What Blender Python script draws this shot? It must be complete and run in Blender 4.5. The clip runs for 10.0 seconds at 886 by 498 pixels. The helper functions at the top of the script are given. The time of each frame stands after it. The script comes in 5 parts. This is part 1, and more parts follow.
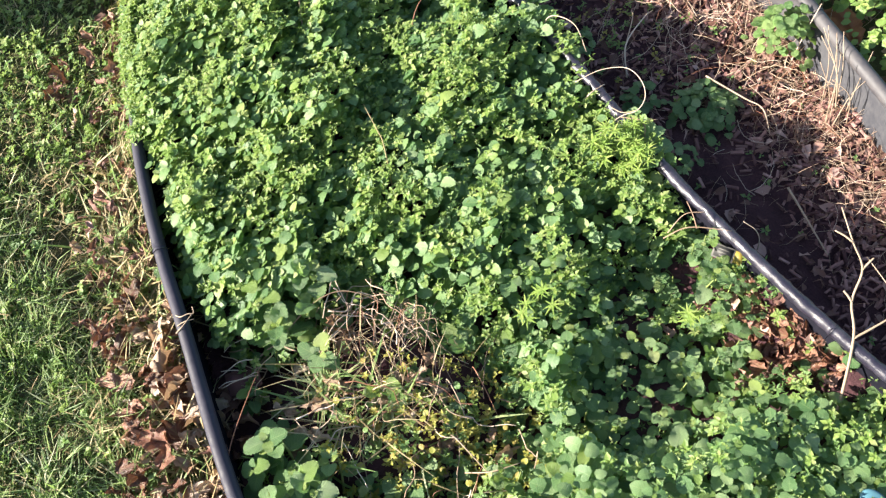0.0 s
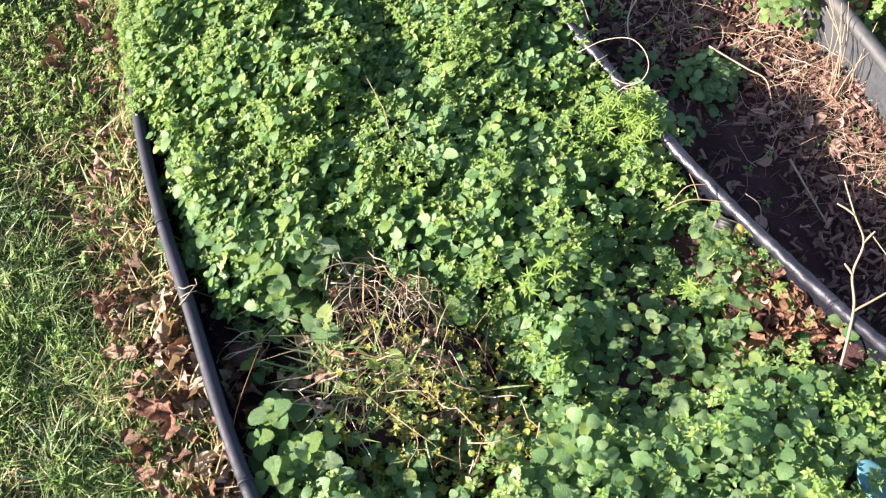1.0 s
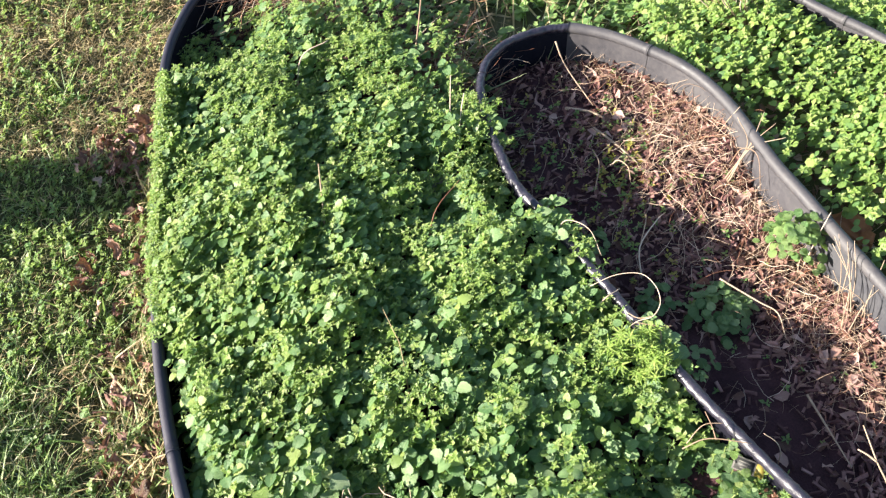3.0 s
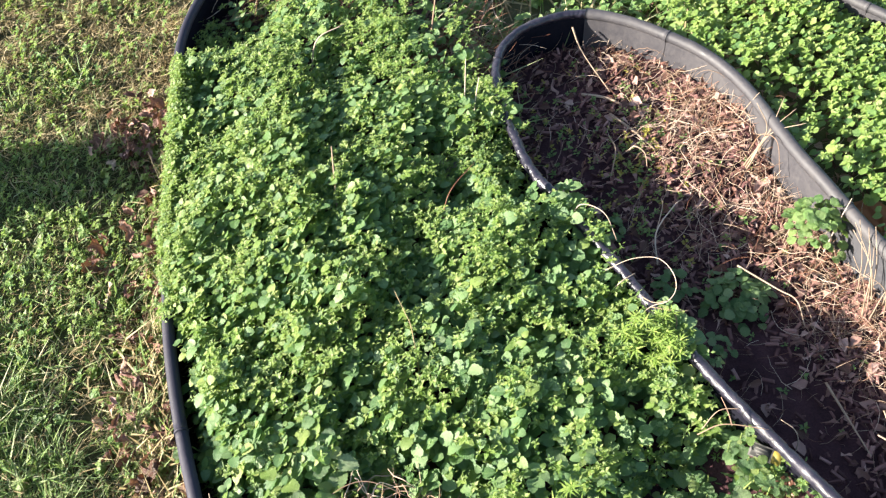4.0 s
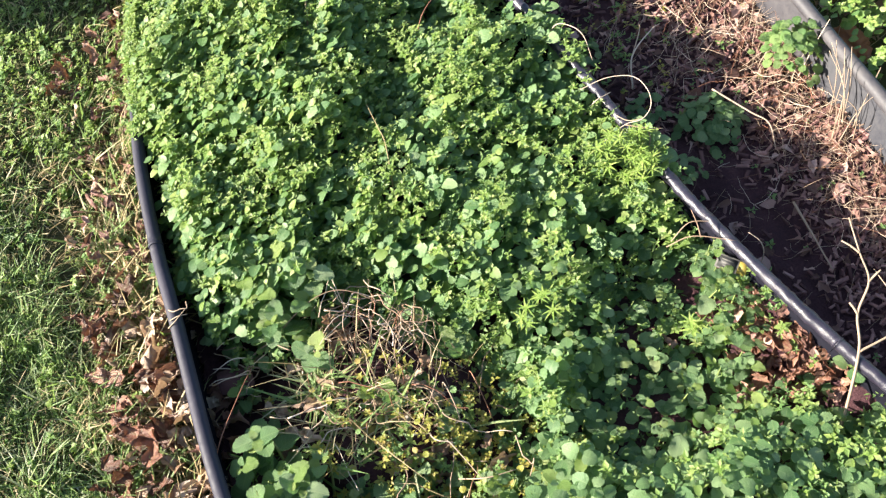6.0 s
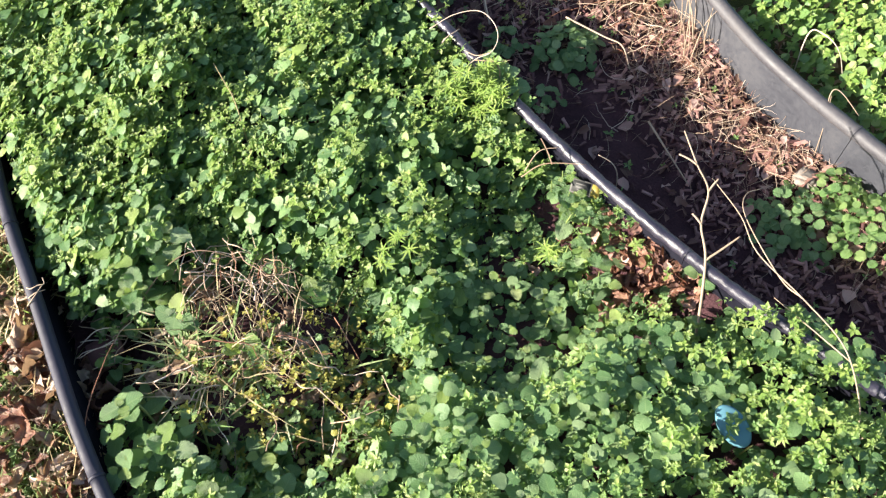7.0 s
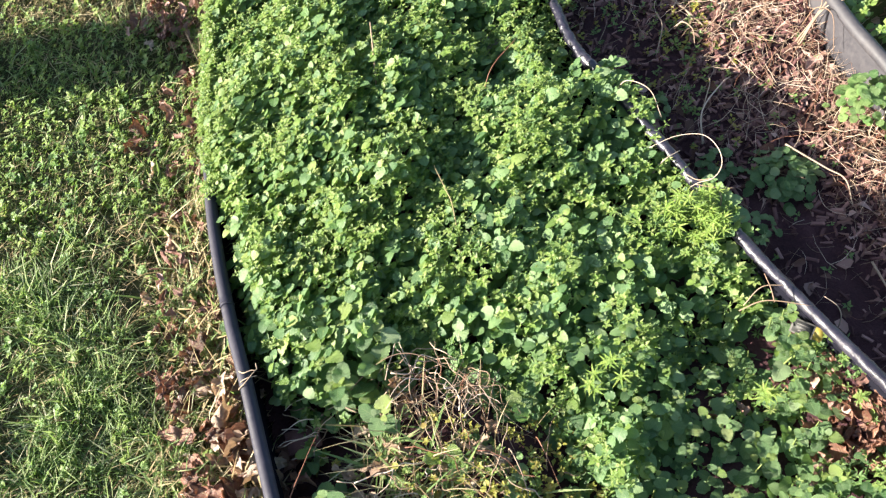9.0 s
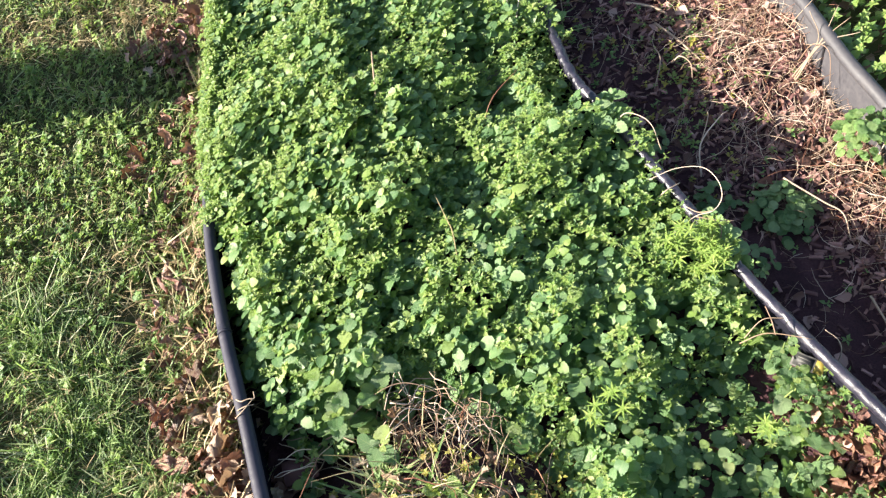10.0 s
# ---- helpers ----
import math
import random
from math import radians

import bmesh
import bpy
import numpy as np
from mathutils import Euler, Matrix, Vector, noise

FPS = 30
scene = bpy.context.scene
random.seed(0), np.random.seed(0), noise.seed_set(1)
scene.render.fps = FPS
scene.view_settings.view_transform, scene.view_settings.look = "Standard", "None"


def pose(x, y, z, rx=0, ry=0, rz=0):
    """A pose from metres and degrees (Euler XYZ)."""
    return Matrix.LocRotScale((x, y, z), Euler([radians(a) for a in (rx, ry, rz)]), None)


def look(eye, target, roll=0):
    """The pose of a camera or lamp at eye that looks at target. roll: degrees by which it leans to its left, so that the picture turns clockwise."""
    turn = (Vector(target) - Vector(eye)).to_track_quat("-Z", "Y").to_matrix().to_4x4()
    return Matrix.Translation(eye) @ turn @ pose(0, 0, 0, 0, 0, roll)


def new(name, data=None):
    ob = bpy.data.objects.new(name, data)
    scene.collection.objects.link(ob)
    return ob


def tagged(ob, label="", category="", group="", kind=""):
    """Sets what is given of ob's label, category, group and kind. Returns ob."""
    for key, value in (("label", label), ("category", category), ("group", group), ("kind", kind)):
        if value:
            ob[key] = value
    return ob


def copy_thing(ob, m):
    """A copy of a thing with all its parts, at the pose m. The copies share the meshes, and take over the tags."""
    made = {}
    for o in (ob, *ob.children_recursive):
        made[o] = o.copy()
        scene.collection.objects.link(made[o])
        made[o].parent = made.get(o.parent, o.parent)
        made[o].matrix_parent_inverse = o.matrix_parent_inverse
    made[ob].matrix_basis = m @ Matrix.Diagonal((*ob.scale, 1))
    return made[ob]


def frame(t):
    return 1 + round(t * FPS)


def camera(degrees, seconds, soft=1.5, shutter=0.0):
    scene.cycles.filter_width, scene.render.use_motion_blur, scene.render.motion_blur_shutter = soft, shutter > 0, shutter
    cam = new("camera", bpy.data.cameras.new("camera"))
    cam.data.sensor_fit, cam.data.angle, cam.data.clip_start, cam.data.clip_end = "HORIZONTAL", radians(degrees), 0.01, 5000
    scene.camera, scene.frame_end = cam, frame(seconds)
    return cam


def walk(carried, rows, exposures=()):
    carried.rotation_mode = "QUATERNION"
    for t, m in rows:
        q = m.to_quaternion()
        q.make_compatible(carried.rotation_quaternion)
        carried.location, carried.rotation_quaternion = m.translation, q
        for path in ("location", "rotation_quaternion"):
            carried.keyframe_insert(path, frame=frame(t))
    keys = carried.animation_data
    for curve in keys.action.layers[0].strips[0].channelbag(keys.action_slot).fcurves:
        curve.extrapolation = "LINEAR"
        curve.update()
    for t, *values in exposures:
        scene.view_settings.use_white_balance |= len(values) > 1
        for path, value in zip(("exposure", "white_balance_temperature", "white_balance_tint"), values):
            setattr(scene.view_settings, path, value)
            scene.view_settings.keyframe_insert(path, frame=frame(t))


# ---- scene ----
cam = camera(52.0, 10.0, soft=1.28)
PATH = [
    (0, (0.026, -0.078, 1.459), (-0.003, 0.895, -0.288), -4.6),
    (0.5, (0.023, -0.086, 1.459), (-0.008, 0.823, -0.322), -4.8),
    (1, (0.015, -0.068, 1.467), (-0.008, 0.836, -0.317), -4.3),
    (1.5, (0.024, -0.049, 1.473), (-0.009, 0.892, -0.292), -4.7),
    (2, (-0.006, -0.018, 1.483), (0.001, 0.987, -0.246), -2.4),
    (2.5, (0.0, 0.0, 1.5), (0.0, 1.119, -0.158), -2.9),
    (3, (0.027, -0.014, 1.512), (-0.018, 1.242, -0.043), -4.0),
    (3.2, (0.042, -0.028, 1.524), (-0.027, 1.283, 0.015), -4.5),
    (4.3, (0.018, -0.033, 1.462), (-0.067, 1.16, -0.14), -5.0),
    (4.5, (-0.01, -0.044, 1.463), (-0.069, 1.083, -0.188), -3.8),
    (5, (0.0, -0.044, 1.467), (-0.079, 0.963, -0.259), -5.3),
    (5.2, (0.008, -0.055, 1.456), (-0.079, 0.956, -0.267), -5.6),
    (6.3, (0.043, -0.114, 1.412), (0.047, 0.921, -0.299), -2.1),
    (6.5, (0.084, -0.106, 1.42), (0.106, 0.885, -0.317), -2.6),
    (7, (0.181, -0.141, 1.414), (0.243, 0.799, -0.35), -3.8),
    (7.5, (0.207, -0.142, 1.405), (0.224, 0.785, -0.367), -7.4),
    (8, (0.066, -0.111, 1.408), (0.098, 0.875, -0.332), -4.3),
    (8.5, (0.004, -0.078, 1.428), (-0.055, 0.968, -0.276), -5.8),
    (9, (0.024, -0.055, 1.448), (-0.145, 1.022, -0.228), -8.9),
    (9.5, (0.033, -0.06, 1.443), (-0.15, 1.06, -0.204), -8.7),
    (10, (0.0, -0.056, 1.443), (-0.138, 1.08, -0.197), -6.6),
]
walk(cam, [(t, look(eye, target, roll)) for t, eye, target, roll in PATH])

# ---- light ----
SUN_EL, SUN_AZ = radians(20.5), radians(188.5)          # low sun, from the lawn side, a little behind
TO_SUN = Vector((math.cos(SUN_EL) * math.cos(SUN_AZ), math.cos(SUN_EL) * math.sin(SUN_AZ), math.sin(SUN_EL)))
world = bpy.data.worlds.new("sky")
scene.world = world
world.use_nodes = True
wn = world.node_tree
wn.nodes.clear()
sky = wn.nodes.new("ShaderNodeTexSky")
sky.sky_type, sky.sun_disc = "NISHITA", False
sky.sun_elevation, sky.sun_rotation = SUN_EL, math.atan2(TO_SUN.x, TO_SUN.y)
wbg, wout = wn.nodes.new("ShaderNodeBackground"), wn.nodes.new("ShaderNodeOutputWorld")
wbg.inputs["Strength"].default_value = 0.073
wn.links.new(sky.outputs[0], wbg.inputs[0])
wn.links.new(wbg.outputs[0], wout.inputs[0])
sun_data = bpy.data.lights.new("sun", "SUN")
sun_data.energy, sun_data.angle, sun_data.color = 5.0, radians(0.55), (1.0, 0.92, 0.80)
sun = new("sun", sun_data)
sun.matrix_world = look(TO_SUN * 20, (0, 0, 0))
scene.view_settings.exposure = 2.12

rng = random.Random(7)


# ---- materials ----
class Nodes:
    """A small helper round one node material."""

    def __init__(self, name):
        self.mat = bpy.data.materials.new(name)
        self.mat.use_nodes = True
        self.tree = self.mat.node_tree
        self.bsdf = self.tree.nodes["Principled BSDF"]
        self.out = self.tree.nodes["Material Output"]

    def add(self, kind, **values):
        node = self.tree.nodes.new(kind)
        for key, value in values.items():
            node.inputs[key].default_value = value
        return node

    def link(self, a, b):
        self.tree.links.new(a, b)

    def noise(self, scale, detail=4.0, rough=0.6, coord="Object", warp=0.0):
        tex = self.add("ShaderNodeTexNoise", Scale=scale, Detail=detail, Roughness=rough, Distortion=warp)
        at = self.add("ShaderNodeTexCoord")
        self.link(at.outputs[coord], tex.inputs["Vector"])
        return tex.outputs["Fac"]

    def math(self, op, a, b=0.0, c=0.0, clamp=False):
        node = self.tree.nodes.new("ShaderNodeMath")
        node.operation, node.use_clamp = op, clamp
        for slot, value in zip(node.inputs, (a, b, c)):
            if isinstance(value, (int, float)):
                slot.default_value = value
            else:
                self.link(value, slot)
        return node.outputs[0]

    def mix(self, fac, a, b, blend="MIX"):
        node = self.tree.nodes.new("ShaderNodeMix")
        node.data_type, node.blend_type = "RGBA", blend
        for slot, value in zip((node.inputs[0], node.inputs[6], node.inputs[7]), (fac, a, b)):
            if isinstance(value, tuple):
                slot.default_value = (*value, 1.0)
            elif isinstance(value, (int, float)):
                slot.default_value = value
            else:
                self.link(value, slot)
        return node.outputs[2]

    def ramp(self, fac, stops):
        node = self.tree.nodes.new("ShaderNodeValToRGB")
        while len(node.color_ramp.elements) < len(stops):
            node.color_ramp.elements.new(0.5)
        for el, (at, col) in zip(node.color_ramp.elements, stops):
            el.position, el.color = at, (*col, 1.0)
        self.link(fac, node.inputs[0])
        return node.outputs[0]

    def rand(self):
        """One number for each separate piece, joined or not."""
        island = self.add("ShaderNodeNewGeometry").outputs["Random Per Island"]
        ob = self.add("ShaderNodeObjectInfo").outputs["Random"]
        return self.math("FRACT", self.math("ADD", island, ob))

    def bump(self, height, strength=0.3, distance=0.002):
        node = self.add("ShaderNodeBump", Strength=strength, Distance=distance)
        self.link(height, node.inputs["Height"])
        self.link(node.outputs[0], self.bsdf.inputs["Normal"])
        return node.outputs[0]

    def set(self, colour=None, rough=0.6, metal=0.0, spec=0.5):
        if isinstance(colour, tuple):
            self.bsdf.inputs["Base Color"].default_value = (*colour, 1.0)
        elif colour is not None:
            self.link(colour, self.bsdf.inputs["Base Color"])
        if isinstance(rough, (int, float)):
            self.bsdf.inputs["Roughness"].default_value = rough
        else:
            self.link(rough, self.bsdf.inputs["Roughness"])
        self.bsdf.inputs["Metallic"].default_value = metal
        self.bsdf.inputs["Specular IOR Level"].default_value = spec
        return self.mat


def leaf_material(name, stops, through_colour, share=0.34, rough=0.42, veins=0.5, spec=0.55, crinkle=0.8):
    """A thin leaf: its own random green, pale veins, crinkled gloss, and light that comes through it."""
    n = Nodes(name)
    r = n.rand()
    col = n.ramp(r, stops)
    uv = n.add("ShaderNodeUVMap").outputs[0]
    sep = n.add("ShaderNodeSeparateXYZ")
    n.link(uv, sep.inputs[0])
    off = n.math("ABSOLUTE", n.math("SUBTRACT", sep.outputs[0], 0.5))
    rib = n.math("SUBTRACT", 1.0, n.math("MULTIPLY", off, 22.0), clamp=True)
    wave = n.math("SINE", n.math("MULTIPLY", n.math("SUBTRACT", sep.outputs[1], n.math("MULTIPLY", off, 0.7)), 44.0))
    side = n.math("MULTIPLY", n.math("SUBTRACT", wave, 0.72, clamp=True), 2.4)
    vein = n.math("MULTIPLY", n.math("MAXIMUM", rib, side), veins, clamp=True)
    blot = n.noise(90.0, 3.0)
    col = n.mix(n.math("MULTIPLY", blot, 0.45), col, n.mix(0.55, col, (0.02, 0.05, 0.01)))
    col = n.mix(vein, col, n.mix(0.6, col, (0.42, 0.5, 0.2)))
    n.set(col, rough, spec=spec)
    fine = n.noise(420.0, 2.0)
    nor = n.bump(n.math("ADD", n.math("MULTIPLY", side, -0.6), fine), crinkle, 0.0012)
    thin = n.add("ShaderNodeBsdfTranslucent")
    n.link(n.mix(0.5, col, through_colour), thin.inputs["Color"])
    n.link(nor, thin.inputs["Normal"])
    blend = n.add("ShaderNodeMixShader")
    blend.inputs[0].default_value = share
    n.link(n.bsdf.outputs[0], blend.inputs[1])
    n.link(thin.outputs[0], blend.inputs[2])
    n.link(blend.outputs[0], n.out.inputs[0])
    return n.mat


M_LEAF = leaf_material("balm_leaf", [(0.0, (0.072, 0.158, 0.058)), (0.4, (0.126, 0.228, 0.088)), (0.8, (0.190, 0.300, 0.120)), (1.0, (0.285, 0.385, 0.190))], (0.310, 0.570, 0.105), share=0.36, rough=0.46, spec=0.5, veins=0.4)
M_YOUNG = leaf_material("young_leaf", [(0.0, (0.128, 0.222, 0.048)), (0.5, (0.214, 0.315, 0.074)), (0.85, (0.296, 0.385, 0.104)), (1.0, (0.390, 0.450, 0.170))], (0.460, 0.640, 0.120), share=0.4, veins=0.2, spec=0.6)
M_WEED = leaf_material("weed_leaf", [(0.0, (0.088, 0.186, 0.058)), (0.6, (0.160, 0.280, 0.078)), (1.0, (0.260, 0.370, 0.122))], (0.410, 0.630, 0.100), share=0.38, veins=0.3, spec=0.6)
M_YELLOW = leaf_material("yellowed_leaf", [(0.0, (0.28, 0.29, 0.04)), (0.6, (0.42, 0.39, 0.07)), (1.0, (0.38, 0.27, 0.08))], (0.6, 0.5, 0.06), share=0.35)
M_GRASS = leaf_material("grass_blade", [(0.0, (0.120, 0.215, 0.068)), (0.45, (0.215, 0.335, 0.100)), (0.75, (0.335, 0.430, 0.165)), (1.0, (0.56, 0.55, 0.38))], (0.380, 0.54, 0.125), share=0.38, veins=0.1)
M_DRY = leaf_material("dry_grass", [(0.0, (0.28, 0.20, 0.10)), (0.5, (0.46, 0.36, 0.20)), (1.0, (0.64, 0.54, 0.34))], (0.6, 0.48, 0.25), share=0.25, rough=0.6, veins=0.1, spec=0.3)
M_OAK = leaf_material("oak_leaf", [(0.0, (0.27, 0.145, 0.095)), (0.3, (0.50, 0.335, 0.245)), (0.65, (0.54, 0.39, 0.30)), (0.9, (0.57, 0.43, 0.34)), (1.0, (0.60, 0.49, 0.42))], (0.5, 0.28, 0.10), share=0.22, rough=0.45, veins=0.4, spec=0.45)
M_DAMP = leaf_material("damp_oak_leaf", [(0.0, (0.090, 0.030, 0.022)), (0.5, (0.240, 0.095, 0.066)), (0.85, (0.390, 0.200, 0.145)), (1.0, (0.50, 0.33, 0.27))], (0.35, 0.14, 0.06), share=0.15, rough=0.4, veins=0.3, spec=0.5)
M_SHARD = leaf_material("leaf_shard", [(0.0, (0.086, 0.034, 0.032)), (0.4, (0.225, 0.107, 0.093)), (0.8, (0.390, 0.222, 0.190)), (1.0, (0.535, 0.362, 0.325))], (0.400, 0.202, 0.090), share=0.15, rough=0.6, veins=0.2, spec=0.3)

M_LIME = leaf_material("bedstraw_leaf", [(0.0, (0.23, 0.37, 0.07)), (0.6, (0.33, 0.47, 0.10)), (1.0, (0.46, 0.55, 0.16))], (0.52, 0.68, 0.10), share=0.42, veins=0.1)
M_TIP = leaf_material("chickweed_tip", [(0.0, (0.150, 0.260, 0.052)), (0.5, (0.228, 0.345, 0.076)), (0.9, (0.315, 0.410, 0.110)), (1.0, (0.44, 0.49, 0.21))], (0.480, 0.680, 0.115), share=0.42, veins=0.1, spec=0.5)


def grainy(name, stops, scale, rough=0.8, bump=0.5, depth=0.004, random_share=0.6, spec=0.3, fine=260.0):
    """Rough matter whose pieces differ: soil, wood, stalks and stone."""
    n = Nodes(name)
    big = n.noise(scale, 5.0, 0.62, warp=0.3)
    small = n.noise(fine, 4.0, 0.7)
    mixed = n.math("ADD", n.math("MULTIPLY", n.rand(), random_share), n.math("MULTIPLY", n.math("ADD", n.math("MULTIPLY", big, 0.6), n.math("MULTIPLY", small, 0.4)), 1.0 - random_share), clamp=True)
    n.set(n.ramp(mixed, stops), rough, spec=spec)
    n.bump(n.math("ADD", big, n.math("MULTIPLY", small, 0.6)), bump, depth)
    return n.mat


M_SOIL = grainy("dark_soil", [(0.3, (0.022, 0.009, 0.012)), (0.52, (0.062, 0.026, 0.031)), (0.75, (0.130, 0.062, 0.066))], 14.0, 0.95, 0.9, 0.012, 0.0)
M_GROUND = grainy("lawn_ground", [(0.3, (0.030, 0.024, 0.015)), (0.5, (0.078, 0.080, 0.033)), (0.7, (0.15, 0.130, 0.070))], 3.0, 0.95, 0.8, 0.012, 0.0)
M_CHIP = grainy("wood_chip", [(0.1, (0.046, 0.019, 0.020)), (0.5, (0.143, 0.068, 0.064)), (0.8, (0.295, 0.165, 0.145)), (1.0, (0.475, 0.322, 0.282))], 60.0, 0.85, 0.5, 0.002, 0.7)
M_STRAW = grainy("straw", [(0.1, (0.212, 0.133, 0.086)), (0.5, (0.404, 0.291, 0.204)), (0.85, (0.594, 0.469, 0.364)), (1.0, (0.743, 0.632, 0.537))], 50.0, 0.6, 0.3, 0.001, 0.8, 0.4)
M_RED = grainy("reddish_stalk", [(0.1, (0.14, 0.05, 0.03)), (0.6, (0.27, 0.12, 0.07)), (1.0, (0.40, 0.22, 0.13))], 50.0, 0.6, 0.3, 0.001, 0.7, 0.4)
M_TWIG = grainy("bleached_twig", [(0.2, (0.22, 0.15, 0.10)), (0.6, (0.33, 0.25, 0.18)), (1.0, (0.46, 0.37, 0.28))], 70.0, 0.7, 0.5, 0.001, 0.2)
M_STEM = grainy("green_stem", [(0.2, (0.08, 0.13, 0.03)), (0.7, (0.16, 0.20, 0.06)), (1.0, (0.22, 0.15, 0.07))], 60.0, 0.55, 0.2, 0.001, 0.6)
M_STONE = grainy("field_stone", [(0.2, (0.10, 0.085, 0.07)), (0.6, (0.22, 0.19, 0.165)), (1.0, (0.36, 0.33, 0.30))], 14.0, 0.85, 0.6, 0.006, 0.3)
M_PALE = grainy("pale_rubble", [(0.2, (0.30, 0.25, 0.23)), (0.6, (0.46, 0.40, 0.37)), (1.0, (0.60, 0.55, 0.52))], 16.0, 0.85, 0.6, 0.006, 0.3)
M_BRICK = grainy("worn_brick", [(0.2, (0.20, 0.075, 0.045)), (0.6, (0.36, 0.15, 0.09)), (1.0, (0.44, 0.25, 0.17))], 22.0, 0.9, 0.5, 0.004, 0.2)
M_POST = grainy("weathered_wood", [(0.2, (0.10, 0.075, 0.05)), (0.6, (0.21, 0.16, 0.11)), (1.0, (0.31, 0.25, 0.19))], 12.0, 0.85, 0.5, 0.004, 0.1)


def plastic_material(name, stops, gloss, wear=0.40, spec=0.55, coarse=7.0, fine=120.0, relief=0.4):
    n = Nodes(name)
    worn = n.noise(coarse, 6.0, 0.7)
    dust = n.noise(fine, 4.0, 0.7)
    mixed = n.math("ADD", n.math("MULTIPLY", worn, 0.6), n.math("MULTIPLY", dust, 0.4))
    n.set(n.ramp(mixed, stops), n.math("MULTIPLY_ADD", n.math("ADD", worn, dust), wear, gloss), spec=spec)
    n.bump(n.math("ADD", worn, n.math("MULTIPLY", dust, 0.3)), relief, 0.003)
    return n.mat


M_PLASTIC = plastic_material("black_plastic", [(0.35, (0.012, 0.011, 0.019)), (0.55, (0.022, 0.020, 0.032)), (0.8, (0.075, 0.070, 0.080))], 0.20, 0.28)
M_BOARD = plastic_material("black_board", [(0.35, (0.008, 0.008, 0.012)), (0.55, (0.013, 0.013, 0.019)), (0.8, (0.024, 0.021, 0.021))], 0.5, 0.4, 0.0)
M_DULL = plastic_material("dull_black_plastic", [(0.35, (0.009, 0.009, 0.019)), (0.55, (0.017, 0.016, 0.031)), (0.8, (0.052, 0.048, 0.062))], 0.28, 0.4, 0.42)
M_SCUFFED = plastic_material("scuffed_black_plastic", [(0.35, (0.011, 0.010, 0.018)), (0.52, (0.022, 0.020, 0.033)), (0.66, (0.062, 0.058, 0.072)), (0.8, (0.165, 0.155, 0.165))], 0.09, 0.24, 0.55, 14.0, 340.0, 0.7)
M_SLATE = plastic_material("slate_grey_plastic", [(0.35, (0.018, 0.019, 0.026)), (0.5, (0.029, 0.030, 0.038)), (0.75, (0.062, 0.060, 0.064))], 0.26)
M_GREY = plastic_material("weathered_grey_plastic", [(0.35, (0.029, 0.028, 0.034)), (0.5, (0.045, 0.042, 0.048)), (0.75, (0.088, 0.080, 0.078))], 0.24)


def plain(name, colour, rough=0.5, spec=0.4):
    n = Nodes(name)
    shade = n.noise(40.0, 4.0)
    n.set(n.mix(n.math("MULTIPLY", shade, 0.5), colour, tuple(c * 0.55 for c in colour)), rough, spec=spec)
    n.bump(shade, 0.15, 0.001)
    return n.mat


M_BLUE = plain("blue_plastic", (0.085, 0.205, 0.255), 0.6, 0.25)
# the tag's white and yellow are darkened, standing in for shade on it
M_TAGWHITE, M_TAGYELLOW, M_TAGBLACK = plain("tag_shaded_white", (0.10, 0.096, 0.09)), plain("tag_shaded_yellow", (0.24, 0.19, 0.04)), plain("tag_black", (0.03, 0.03, 0.03))


# ---- mesh helpers ----
def strip(rows, half, cols=3, fold=0.25, droop=0.25, curl=0.0, ripple=0.0):
    """A leaf one metre long, from the origin along +y: half(t) is half its width. Gives places, quads and uv."""
    verts, uvs, quads = [], [], []
    for i in range(rows + 1):
        t = i / rows
        w = max(half(t), 0.002)
        for j in range(cols):
            a = 2 * j / (cols - 1) - 1
            x = a * w
            z = abs(x) * fold - droop * t * t + ripple * math.sin(9 * t + 2.2 * a) * abs(a)
            y = t
            if curl:
                r = 1 / curl
                x, z = r * math.sin(x * curl), z + r * (1 - math.cos(x * curl))
            verts.append((x, y, z))
            uvs.append((a * 0.5 + 0.5, t))
    for i in range(rows):
        for j in range(cols - 1):
            k = i * cols + j
            quads.append((k, k + 1, k + cols + 1, k + cols))
    return np.array(verts), np.array(quads), np.array(uvs)


def ovate(width, teeth=0):
    return lambda t: width * 0.5 * max(math.sin(math.pi * t ** 0.75), 0) ** 0.62 * (1 - (0.09 if teeth and round(t * teeth) % 2 else 0))


def cordate(width, teeth=0):
    """Broad and heart-shaped, widest near the stalk, with a blunt scalloped edge."""
    return lambda t: width * 0.5 * max(math.sin(math.pi * min(1.0, 0.04 + 0.96 * t) ** 0.68), 0) ** 0.5 * (1 - (0.13 if teeth and round(t * teeth) % 2 else 0))


def rounded(width, lobes=0):
    return lambda t: width * 0.5 * math.sqrt(max(1 - (2 * t - 1) ** 2, 0)) * (1 - (0.16 if lobes and round(t * lobes) % 2 else 0))


def blade(width):
    return lambda t: width * 0.5 * (1 - t ** 2.2) * (0.6 + 0.4 * min(t * 5, 1))


def lobed(width):
    return lambda t: width * 0.5 * max(math.sin(math.pi * t ** 0.8), 0) ** 0.6 * (0.82 + 0.17 * math.sin(2 * math.pi * 3.4 * t))


